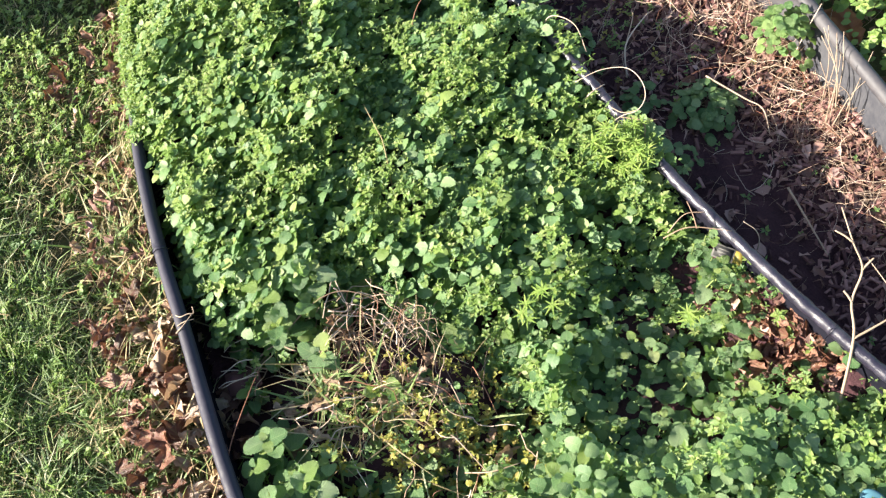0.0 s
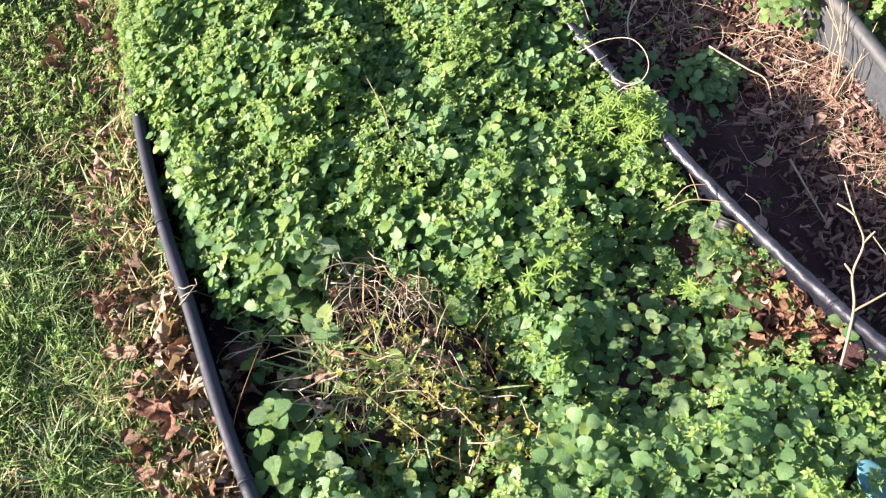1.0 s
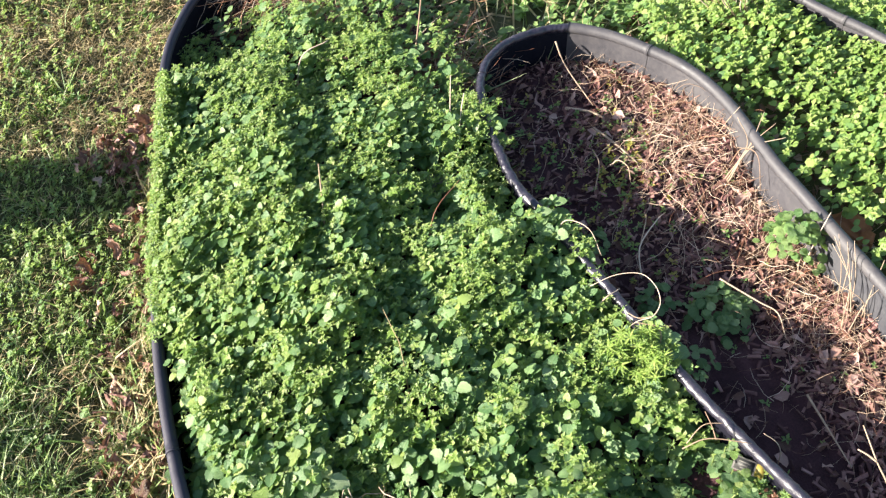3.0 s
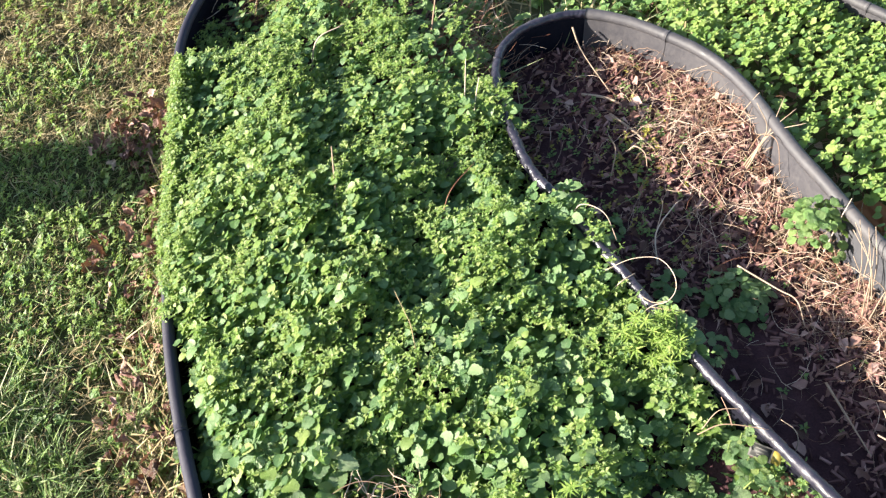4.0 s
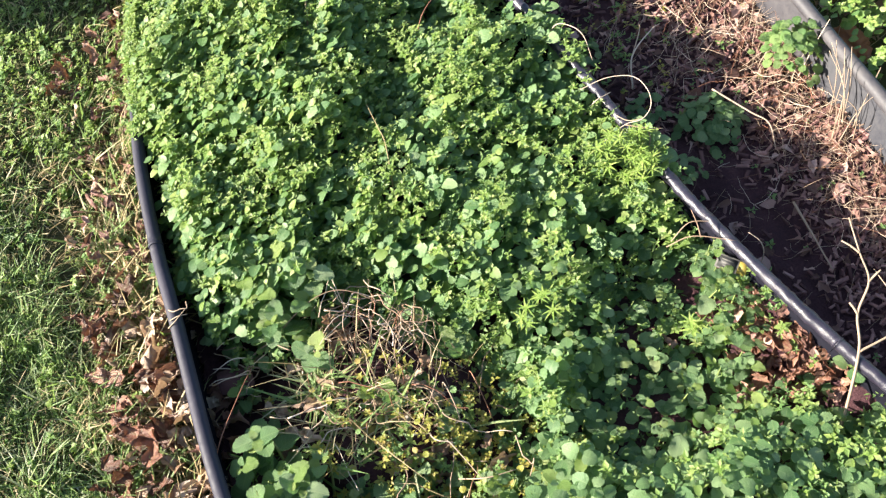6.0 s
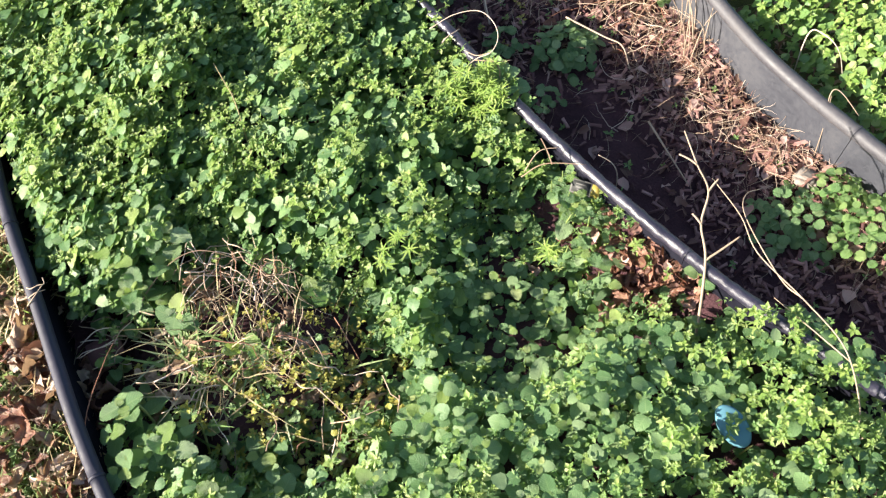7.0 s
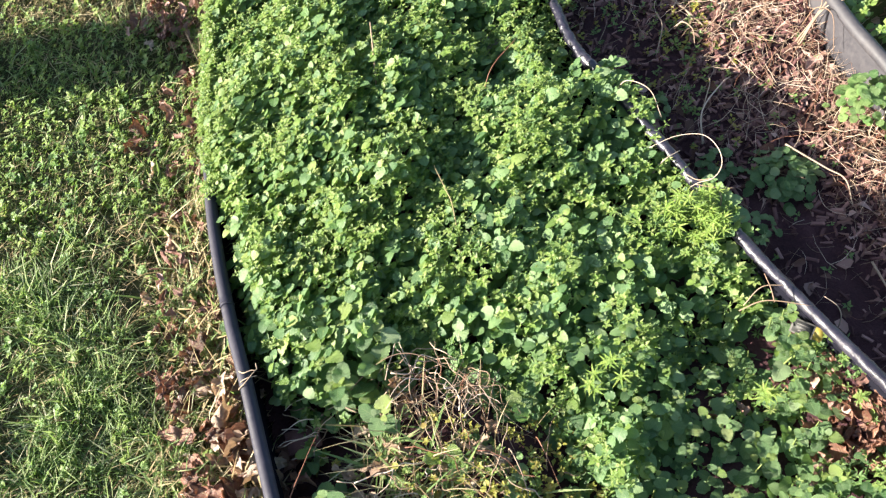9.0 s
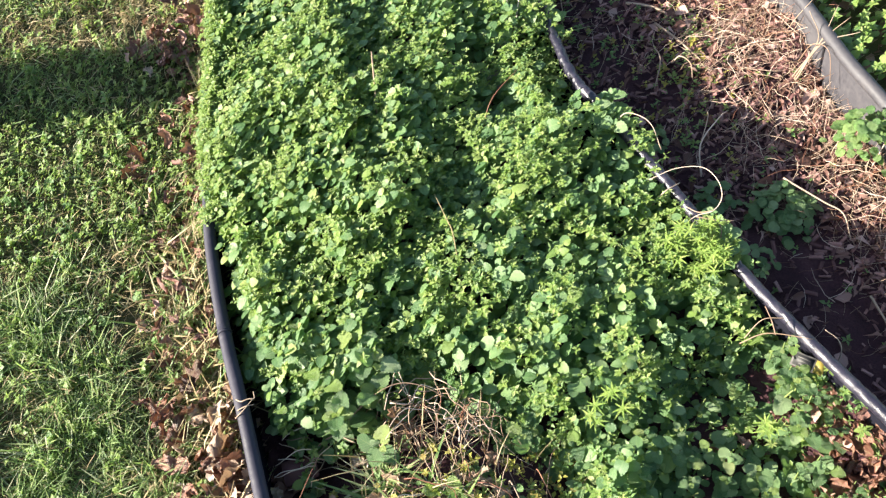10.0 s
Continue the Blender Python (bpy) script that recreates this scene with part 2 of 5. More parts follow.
def rod(points, radii, sides=5):
    """A tapered tube along the points: places, quads and uv."""
    pts = [Vector(p) for p in points]
    verts, quads, uvs = [], [], []
    side = Vector((0.31, 0.87, 0.38)).normalized()
    for i, p in enumerate(pts):
        way = (pts[min(i + 1, len(pts) - 1)] - pts[max(i - 1, 0)]).normalized()
        side = (side - way * side.dot(way)).normalized()
        up = way.cross(side)
        r = radii[i] if isinstance(radii, (list, tuple)) else radii
        for j in range(sides):
            a = 2 * math.pi * j / sides
            verts.append(p + (side * math.cos(a) + up * math.sin(a)) * r)
            uvs.append((j / sides, i / (len(pts) - 1)))
    for i in range(len(pts) - 1):
        for j in range(sides):
            quads.append((i * sides + j, i * sides + (j + 1) % sides, (i + 1) * sides + (j + 1) % sides, (i + 1) * sides + j))
    last = (len(pts) - 1) * sides
    for j in range(1, sides - 2, 2):
        quads.append((0, j + 2, j + 1, j))
        quads.append((last, last + j, last + j + 1, last + j + 2))
    return np.array([tuple(v) for v in verts]), np.array(quads), np.array(uvs)


def smooth_line(points, steps=8):
    """A Catmull-Rom curve through the points."""
    pts = [Vector(p) for p in points]
    pts = [2 * pts[0] - pts[1], *pts, 2 * pts[-1] - pts[-2]]
    out = []
    for a, b, c, d in zip(pts, pts[1:], pts[2:], pts[3:]):
        for k in range(steps):
            t = k / steps
            out.append(0.5 * (2 * b + (c - a) * t + (2 * a - 5 * b + 4 * c - d) * t * t + (3 * b - a - 3 * c + d) * t ** 3))
    return [*out, pts[-2]]


def poses(places, az, pitch, roll, size):
    """Many leaf poses at once: turned by roll, lifted by pitch, swung by az (radians), scaled, and moved."""
    p, az, pitch, roll, size = np.asarray(places, float).reshape(-1, 3), *(np.asarray(v, float) for v in (az, pitch, roll, size))
    k = len(p)
    ca, sa, cp, sp, cr, sr = np.cos(az), np.sin(az), np.cos(pitch), np.sin(pitch), np.cos(roll), np.sin(roll)
    m = np.zeros((k, 3, 4))
    m[:, 0, 0], m[:, 0, 1], m[:, 0, 2] = ca * cr - sa * sp * sr, -sa * cp, ca * sr + sa * sp * cr
    m[:, 1, 0], m[:, 1, 1], m[:, 1, 2] = sa * cr + ca * sp * sr, ca * cp, sa * sr - ca * sp * cr
    m[:, 2, 0], m[:, 2, 1], m[:, 2, 2] = -cp * sr, sp, cp * cr
    size = size.reshape(k, 1) if size.ndim == 1 else size
    m[:, :, :3] *= size[:, None, :]
    m[:, :, 3] = p
    return m


def quad_mesh(name, groups, smooth=True):
    """One mesh from groups of (template, poses, material)."""
    places, quads, uvs, slots, mats, base = [], [], [], [], [], 0
    for (v, q, uv), m, mat in groups:
        if not len(m):
            continue
        if mat not in mats:
            mats.append(mat)
        w = np.einsum("kij,nj->kni", m[:, :, :3], v) + m[:, None, :, 3]
        k, n = len(m), len(v)
        places.append(w.reshape(-1, 3))
        quads.append((q[None] + (np.arange(k) * n)[:, None, None] + base).reshape(-1, 4))
        uvs.append(np.broadcast_to(uv[q.ravel()][None], (k, q.size, 2)).reshape(-1, 2))
        slots.append(np.full(k * len(q), mats.index(mat)))
        base += k * n
    places, quads, uvs, slots = (np.concatenate(a) for a in (places, quads, uvs, slots))
    me = bpy.data.meshes.new(name)
    me.vertices.add(len(places))
    me.vertices.foreach_set("co", places.ravel())
    me.loops.add(quads.size)
    me.loops.foreach_set("vertex_index", quads.ravel().astype(np.int32))
    me.polygons.add(len(quads))
    me.polygons.foreach_set("loop_start", np.arange(0, quads.size, 4, dtype=np.int32))
    me.uv_layers.new(name="UVMap").data.foreach_set("uv", uvs.ravel())
    for mat in mats:
        me.materials.append(mat)
    me.polygons.foreach_set("material_index", slots.astype(np.int32))
    me.polygons.foreach_set("use_smooth", np.full(len(quads), smooth))
    me.update(calc_edges=True)
    me.validate()
    return me


HERE = np.concatenate([np.eye(3), np.zeros((3, 1))], 1)[None]


def mesh_of(name, shape, mat, smooth=True):
    return quad_mesh(name, [(shape, HERE, mat)], smooth)


def child(name, mesh, parent, label=""):
    ob = new(name, mesh)
    ob.parent = parent
    return tagged(ob, label)


def stuff(name, groups, label, category, smooth=True):
    return tagged(new(name, quad_mesh(name, groups, smooth)), label, category, kind="stuff")


# ---- the plan ----
RIM = 0.14                                              # height of the beds' rolled rims
LEFT = [(-0.371, 2.075), (-0.471, 2.09), (-0.56, 2.06), (-0.622, 1.965), (-0.655, 1.83), (-0.662, 1.70), (-0.643, 1.57), (-0.605, 1.31), (-0.576, 1.10), (-0.553, 0.98),
        (-0.529, 0.87), (-0.497, 0.76), (-0.460, 0.65), (-0.418, 0.54), (-0.379, 0.43), (-0.339, 0.32), (-0.292, 0.21), (-0.238, 0.10), (-0.15, -0.09), (-0.06, -0.30)]
NEAR = [(0.30, 1.762), (0.25, 1.758), (0.19, 1.738), (0.15, 1.713), (0.104, 1.657), (0.084, 1.588), (0.081, 1.525), (0.093, 1.42), (0.114, 1.345), (0.129, 1.285),
        (0.152, 1.228), (0.18, 1.185), (0.234, 1.09), (0.295, 0.98), (0.352, 0.87), (0.413, 0.76), (0.483, 0.65), (0.557, 0.54), (0.639, 0.43), (0.731, 0.32), (0.822, 0.215), (0.90, 0.125), (1.03, -0.05)]
FAR = [(0.30, 1.762), (0.356, 1.743), (0.419, 1.708), (0.478, 1.662), (0.534, 1.612), (0.58, 1.55), (0.619, 1.467), (0.648, 1.369), (0.678, 1.268), (0.703, 1.204),
       (0.738, 1.11), (0.765, 1.04), (0.789, 0.98), (0.833, 0.86), (0.890, 0.745), (0.935, 0.668), (0.967, 0.615), (1.045, 0.49), (1.14, 0.34), (1.29, 0.05)]
RIGHT = [(0.77, 2.045), (0.845, 1.87), (0.883, 1.813), (0.933, 1.754), (0.974, 1.712), (1.012, 1.667), (1.14, 1.49), (1.28, 1.27)]


def side_of(line):
    pts = sorted(((y, x) for x, y in line))
    ys, xs = [p[0] for p in pts], [p[1] for p in pts]
    return lambda y: float(np.interp(y, ys, xs))


left_x, near_x, far_x = side_of(LEFT[2:]), side_of(NEAR[3:]), side_of(FAR[1:])


def right_x(y):
    return near_x(y) if y < 1.60 else near_x(1.58) - 0.35 * (y - 1.6)


def lump(x, y, cx, cy, rx, ry):
    """1 in the middle of an oval, 0 outside it."""
    return max(0.0, 1 - ((x - cx) / rx) ** 2 - ((y - cy) / ry) ** 2)


def wobble(x, y, scale, seed=0.0):
    return noise.noise(Vector((x * scale, y * scale, seed)))


def crest(f, y):
    """The plants rise from the lawn side and, near the path, fall again towards the other bed."""
    return f if y > 1.0 else f / 0.55 if f < 0.55 else 1 - 1.6 * (f - 0.55)


def clump(x, y):
    """Chickweed stands in mats a hand wide, proud of the balm round them; thickest on the sunny side."""
    sunny = 0.46 * min(1.0, 3 * lump(x, y, -0.36, 1.02, 0.34, 0.50))
    sunny -= 0.75 * min(1.0, 1.6 * lump(x, y, 0.08, 0.48, 0.17, 0.18))             # leafier balm, fewer bright sprigs for the shade beside the withered patch
    sunny -= 0.5 * min(1.0, 1.6 * lump(x, y, 0.32, 0.44, 0.18, 0.18))
    sunny -= 0.8 * min(1.0, 1.8 * lump(x, y, -0.28, 0.60, 0.13, 0.10)) + 0.8 * min(1.0, 1.8 * lump(x, y, 0.25, 0.25, 0.17, 0.12))
    sunny += 0.9 * min(1.0, 2 * lump(x, y, 0.165, 0.435, 0.06, 0.08)) + 0.7 * min(1.0, 2 * lump(x, y, 0.22, 0.81, 0.09, 0.07))
    sunny += 0.18 * min(1.0, max(0.0, (y - 1.15) * 4))
    return min(1.0, max(0.0, 0.44 + sunny + 2.0 * wobble(x, y, 8.0, 12.0) + 1.0 * wobble(x, y, 21.0, 14.0)))


def bed_cover(x, y):
    """How thickly the planted bed is covered, 0 to 1, and how high its plants reach."""
    l, r = x - left_x(y), right_x(y) - x
    over_l, over_r = lump(0, y, 0, 1.27, 1, 0.37), lump(0, y, 0, 0.29, 1, 0.065)
    lap = max(lump(0, y, 0, 1.12, 1, 0.085), lump(0, y, 0, 1.445, 1, 0.07), 0.8 * lump(0, y, 0, 0.86, 1, 0.055))    # where the plants lie over the inner rim
    if r < (-0.06 if over_r else -0.03 if lap else 0.004) or l < (0.024 if over_l else 0.02):
        return 0.0, 0.0
    cover, high = 1.0, 0.105 + 0.035 * min(1.0, max(0.0, (y - 0.75) * 5)) + (0.05 if y < 0.85 else 0.025) * crest(min(1.0, max(0.0, l / max(l + r, 0.1))), y) + 0.034 * wobble(x, y, 6.0, 3.1) + 0.030 * wobble(x, y, 15.0, 5.7)
    if y < 0.9:
        bare = max(0.0, 1 - l / (0.045 + 0.05 * min(1.0, max(0.0, (0.62 - y) * 8)) + 0.02 * lump(x, y, -0.33, 0.42, 0.2, 0.17)))
        cover *= 1 - min(1.0, 1.6 * bare)
        high -= 0.05 * bare
    if over_l and l < 0.28:
        high = max(high, 0.134 + 0.14 * max(l, 0.0) + 0.014 * wobble(x, y, 12.0, 8.0))
    if not over_r and r < 0.09:
        high = min(high, (0.105 if y < 0.58 else 0.125) + 0.35 * r)
    if over_r and r < 0.05:
        high = max(high, 0.155 + 0.02 * wobble(x, y, 12.0, 8.0))
    high -= 0.042 * min(1.0, 1.4 * lump(x, y, 0.40, 0.55, 0.17, 0.20)) + 0.02 * min(1.0, 1.5 * lump(x, y, 0.08, 0.49, 0.16, 0.16)) + 0.04 * lump(x, y, 0.04, 1.24, 0.15, 0.15)
    high -= 0.055 * lump(x, y, 0.43, 0.43, 0.26, 0.10)
    cover *= 1 - 0.25 * lump(x, y, 0.43, 0.42, 0.2, 0.08)
    cover *= 1 - min(0.9, 2.0 * lump(x, y, 0.603, 0.196, 0.052, 0.056))
    if 0.52 < y < 0.95 and l > 0.06:
        high = max(high, 0.138 - 0.9 * max(0, l - 0.16) * 0.3 + 0.02 * wobble(x, y, 15.0, 5.7))
    dry = lump(x, y, -0.14, 0.41, 0.24, 0.22)
    cover *= 1 - min(0.93, 1.7 * dry)
    high -= 0.05 * min(1, 1.5 * dry)
    thin = lump(x, y, 0.03, 0.33, 0.15, 0.13)
    cover *= 1 - min(0.75, 1.3 * thin)
    high -= 0.035 * min(1, 1.5 * thin)
    brown = lump(x, y, 0.535, 0.485, 0.075, 0.065)
    cover *= 1 - min(0.92, 1.7 * brown)
    if 0.40 < y < 0.60:
        low = max(0.0, 1 - r / 0.16) * (1.0 if y < 0.62 else max(0.1, 1 - (y - 0.62) * 8))
        high -= 0.020 * low
        cover *= 1 - 0.15 * low
    if y > 1.55 and x > -0.12:
        cover *= 0.15
    if y > 1.80:
        cover *= max(0.0, 1 - (y - 1.80) / 0.14)
    high -= 0.05 * min(1.0, 2 * lump(x, y, -0.58, 1.85, 0.16, 0.22))
    high -= 0.05 * min(1, 2 * lump(x, y, 0.607, 0.377, 0.05, 0.05))
    shade = min(1.0, 1.8 * lump(x, y, 0.30, 0.40, 0.14, 0.13))                   # low dark balm behind the crest
    high -= 0.046 * shade + 0.036 * min(1.0, 1.5 * lump(x, y, 0.33, 0.57, 0.14, 0.13))
    high += 0.014 * min(1.0, 1.6 * lump(x, y, -0.28, 0.60, 0.12, 0.10))
    ridge = min(1.0, 2.0 * lump(x, y, 0.165, 0.435, 0.055, 0.075))
    high += 0.022 * ridge
    cover *= 1 - min(0.9, 1.8 * lump(x, y, 0.0, 0.222, 0.09, 0.045))
    high -= 0.034 * min(1.0, 1.5 * lump(x, y, 0.35, 0.48, 0.25, 0.19))
    high += 0.016 * min(1.0, 1.5 * lump(x, y, 0.06, 0.60, 0.11, 0.11))
    hollow = min(1.0, 1.5 * lump(x, y, 0.05, 0.40, 0.13, 0.18))
    high -= 0.032 * hollow
    cover *= 1 - 0.38 * hollow
    gap = lump(x, y, 0.029, 0.444, 0.07, 0.07)
    cover *= 1 - min(0.9, 1.8 * gap)
    high -= 0.03 * min(1, 1.5 * gap)
    high -= 0.030 * min(1.0, 1.5 * lump(x, y, 0.17, 0.43, 0.22, 0.15))
    high += 0.020 * min(1.0, 2 * lump(x, y, -0.35, 1.05, 0.22, 0.45))
    if x < -0.14 and y < 0.40:
        high += 0.03 * min(1.0, (0.40 - y) * 8)
    slab = lump(x, y, -0.07, 1.335, 0.085, 0.03)
    cover *= 1 - min(1, 2 * slab)
    if 0.56 < y < 1.55 and 0 < r < 0.2:
        high = min(high, (0.114 if y < 0.80 else 0.124) + 0.035 * lap + 0.22 * r)
    if lap and r < 0.05:
        high = max(high, 0.135 + 0.025 * lap + 0.02 * wobble(x, y, 12.0, 8.0))
    if 0.40 < y < 0.74 and 0 < r < 0.085:                  # the soil is banked against the rim here
        high = max(high, bed_soil(x, y) + 0.014)
    return cover, max(high, 0.03)


# ---- setting ----
def sheet(name, inside, x0, x1, y0, y1, step, height, mat, kind="structure", label="", category=""):
    """A lumpy sheet of earth over the grid squares whose middle is inside."""
    nx, ny = round((x1 - x0) / step), round((y1 - y0) / step)
    at, verts, quads = {}, [], []

    def corner(i, j):
        if (i, j) not in at:
            x, y = x0 + i * step, y0 + j * step
            at[i, j] = len(verts)
            verts.append((x, y, height(x, y)))
        return at[i, j]

    for i in range(nx):
        for j in range(ny):
            if inside(x0 + (i + 0.5) * step, y0 + (j + 0.5) * step):
                quads.append((corner(i, j), corner(i + 1, j), corner(i + 1, j + 1), corner(i, j + 1)))
    me = bpy.data.meshes.new(name)
    me.from_pydata(verts, [], quads)
    for p in me.polygons:
        p.use_smooth = True
    me.materials.append(mat)
    return tagged(new(name, me), label, category, kind=kind)


def ground_height(x, y):
    near = math.exp(-((x * x + (y - 1) ** 2) / 9.0))
    return near * (0.010 * wobble(x, y, 4.0, 1.3) + 0.006 * wobble(x, y, 15.0, 2.9)) + 0.25 * (1 - near) * wobble(x, y, 0.06, 8.0)


def build_ground():
    """One sheet, fine near the beds and coarse to the horizon."""
    marks = sorted({round(s * v, 3) for s in (-1, 1) for v in (*np.arange(0, 2.5, 0.06), *np.geomspace(2.6, 400, 28))})
    n = len(marks)
    verts = [(x, y + 1, ground_height(x, y + 1)) for x in marks for y in marks]
    quads = [(i * n + j, (i + 1) * n + j, (i + 1) * n + j + 1, i * n + j + 1) for i in range(n - 1) for j in range(n - 1)]
    me = bpy.data.meshes.new("ground")
    me.from_pydata(verts, [], quads)
    for p in me.polygons:
        p.use_smooth = True
    me.materials.append(M_GROUND)
    return tagged(new("ground", me), "uneven lawn ground of thin brown-green turf", "ground", kind="structure")


build_ground()


def bed_soil(x, y):
    mound = 0.045 * min(1.0, 1.6 * lump(x, y, -0.115, 0.43, 0.18, 0.18))
    return 0.028 + mound + 0.078 * max(0.0, 1 - (near_x(y) - x) / 0.12) * min(1.0, 2.5 * lump(0, y, 0, 0.53, 1, 0.17)) + 0.014 * wobble(x, y, 7.0, 4.4) + 0.007 * wobble(x, y, 24.0, 6.1)


def right_soil(x, y):
    across = (x - near_x(y)) / max(far_x(y) - near_x(y), 0.05)
    return 0.013 + 0.024 * min(1.0, max(0.0, (y - 0.9) / 0.6)) + 0.012 * max(0, across - 0.35) + 0.12 * max(0, across - 0.80) * max(0.0, 0.6 + 1.6 * wobble(x, y, 9.0, 3.3)) + 0.012 * wobble(x, y, 8.0, 9.4) + 0.006 * wobble(x, y, 26.0, 2.1)


sheet("planted_bed_soil", lambda x, y: left_x(y) + 0.0 < x < right_x(y) + 0.0 and y < 2.1, -0.7, 1.0, -0.3, 2.12, 0.02, bed_soil, M_SOIL, label="dark damp garden soil under the lemon balm", category="soil")
MULCHED = sheet("mulched_bed_soil", lambda x, y: near_x(y) < x < far_x(y) and y < 1.755, 0.06, 1.3, -0.1, 1.8, 0.02, right_soil, M_SOIL, label="dark soil of the mulched bed", category="soil")


# ---- bed edging ----
def sweep(path, profile, closed=True):
    """A profile of (outwards, up) drawn along a level path."""
    verts, quads, uvs, n = [], [], [], len(profile)
    for i, p in enumerate(path):
        way = path[min(i + 1, len(path) - 1)] - path[max(i - 1, 0)]
        out = Vector((way.y, -way.x, 0)).normalized()
        for k, (a, b) in enumerate(profile):
            verts.append((p.x + out.x * a, p.y + out.y * a, p.z + b))
            uvs.append((k / n, i / len(path)))
    for i in range(len(path) - 1):
        for k in range(n):
            quads.append((i * n + k, i * n + (k + 1) % n, (i + 1) * n + (k + 1) % n, (i + 1) * n + k))
    last = (len(path) - 1) * n
    for k in range(1, n - 2, 2):
        quads.append((0, k, k + 1, k + 2))
        quads.append((last, last + k + 2, last + k + 1, last + k))
    return np.array(verts), np.array(quads), np.array(uvs)


def build_edging(line, seams, label, lean=0.0, bead=0.0112, mat=M_PLASTIC, scuffs=0.0, steps=7, boards=(M_BOARD,)):
    """Plastic edging board with a rolled rim, in panels that butt at the seams, with a clip over each seam."""
    path = smooth_line([(x, y, RIM + 0.004 * wobble(x, y, 3.0, 7.7)) for x, y in line], steps)
    root = tagged(new("bed_edging"), label, "garden edging")
    cuts = [0, *(round(s * (len(path) - 1)) for s in seams), len(path) - 1]
    ring = [(bead * math.sin(a), bead * math.cos(a)) for a in (2 * math.pi * k / 14 for k in range(14))]
    wall = [(-0.0035, -0.008), (0.0035, -0.008), (0.0035 + lean * 0.5, -0.07), (0.0035 + lean, -0.19), (-0.0035 + lean, -0.19), (-0.0035 + lean * 0.5, -0.07)]
    for k, (a, b) in enumerate(zip(cuts, cuts[1:])):
        part = path[a:b + 1]
        if len(part) > 3:
            part = [part[0].lerp(part[1], 0.06), *part[1:-1], part[-1].lerp(part[-2], 0.06)]
        v, q, uv = sweep(part, ring)
        if scuffs:                                      # dents and nicks along the roll
            for p in v:
                p += scuffs * np.array(noise.noise_vector(Vector(p) * 55.0)) + scuffs * 0.8 * np.array(noise.noise_vector(Vector(p) * 140.0))
        child("rim", mesh_of("rim", (v, q, uv), mat), root, "rolled black plastic rim")
        child("panel", mesh_of("panel", sweep(part, wall), boards[min(k, len(boards) - 1)], False), root, "dark grey plastic board")
    for c in cuts[1:-1]:
        ways = [path[c].lerp(path[c - 1], 0.14), path[c], path[c].lerp(path[c + 1], 0.14)]
        clip = [(1.12 * a, 1.12 * b) for a, b in ring]
        child("seam_clip", mesh_of("seam_clip", sweep(ways, clip), mat), root)
    return root


build_edging(LEFT, (0.30, 0.62, 0.83), "curved black plastic bed edging beside the lawn", mat=M_DULL)
build_edging(NEAR, (0.22, 0.5, 0.8), "curved black plastic edging between the beds, scuffed rim", bead=0.0102, mat=M_SCUFFED, scuffs=0.0019, steps=22)
build_edging(FAR, (0.16, 0.52, 0.80), "sunlit dark grey plastic edging around the mulched bed", lean=0.008, bead=0.0130, mat=M_GREY, scuffs=0.0005, boards=(M_GREY, M_GREY, M_SLATE))
build_edging(RIGHT, (0.5,), "weathered grey plastic edging of the next bed", mat=M_GREY, boards=(M_GREY,))

# ---- leaf shapes ----
BIG = [strip(12, cordate(w, 12), 5, f, d, ripple=0.04) for w, f, d in ((0.96, 0.16, 0.22), (1.04, 0.06, 0.32), (0.88, 0.26, 0.10))]
MID = [strip(8, cordate(w, 8), 3, f, d) for w, f, d in ((0.96, 0.16, 0.22), (1.04, 0.06, 0.34), (0.84, 0.28, 0.10))]
ROUND = [strip(8, rounded(1.05, 8), 5, f, d, ripple=0.04) for f, d in ((0.2, 0.15), (0.05, 0.3))]
TINY = strip(2, ovate(0.6), 3, 0.4, 0.2)
SLIM = strip(2, ovate(0.34), 3, 0.4, 0.3)
BLADE = [strip(2, blade(0.056), 2, 0.0, d) for d in (0.15, 0.5, 0.9)]
FINE = [strip(3, blade(0.028), 2, 0.0, d) for d in (0.1, 0.35, 0.8)]
IVY = [strip(3, half, 3, f, d) for half, f, d in ((rounded(1.1), 0.15, 0.15), (cordate(1.05), 0.1, 0.3))]
PLAIN = [strip(4, rounded(1.05, 0), 3, 0.2, 0.2), strip(4, cordate(0.95, 4), 3, 0.3, 0.3)]


def shoot(r, height, size, tall=3):
    """The leaves of one upright shoot, pair above pair, each pair across the last: (young, place, az, pitch, roll, size)."""
    out, az = [], r.uniform(0, math.pi)
    lean = (r.uniform(-0.25, 0.25), r.uniform(-0.25, 0.25))
    for i in range(tall):
        f = i / max(tall - 1, 1)
        z = height * (0.45 + 0.52 * f)
        s = size * (1 - 0.30 * f) * r.uniform(0.82, 1.15)
        for k in (0, 1):
            a = az + k * math.pi + r.uniform(-0.3, 0.3)
            reach = 0.16 * s
            out.append((f > 0.8 and r.random() < 0.15, (lean[0] * z - math.sin(a) * reach, lean[1] * z + math.cos(a) * reach, z + r.uniform(-0.004, 0.004)), a, r.uniform(-0.28, 0.22) + 0.12 * f, r.uniform(-0.32, 0.32), s))
        az += math.pi / 2 + r.uniform(-0.2, 0.2)
    for k in range(2):
        a = az + k * math.pi + r.uniform(-0.3, 0.3)
        out.append((r.random() < 0.6, (lean[0] * height - math.sin(a) * 0.002, lean[1] * height + math.cos(a) * 0.002, height), a, r.uniform(0.2, 0.8), r.uniform(-0.3, 0.3), size * r.uniform(0.30, 0.46)))
    return out


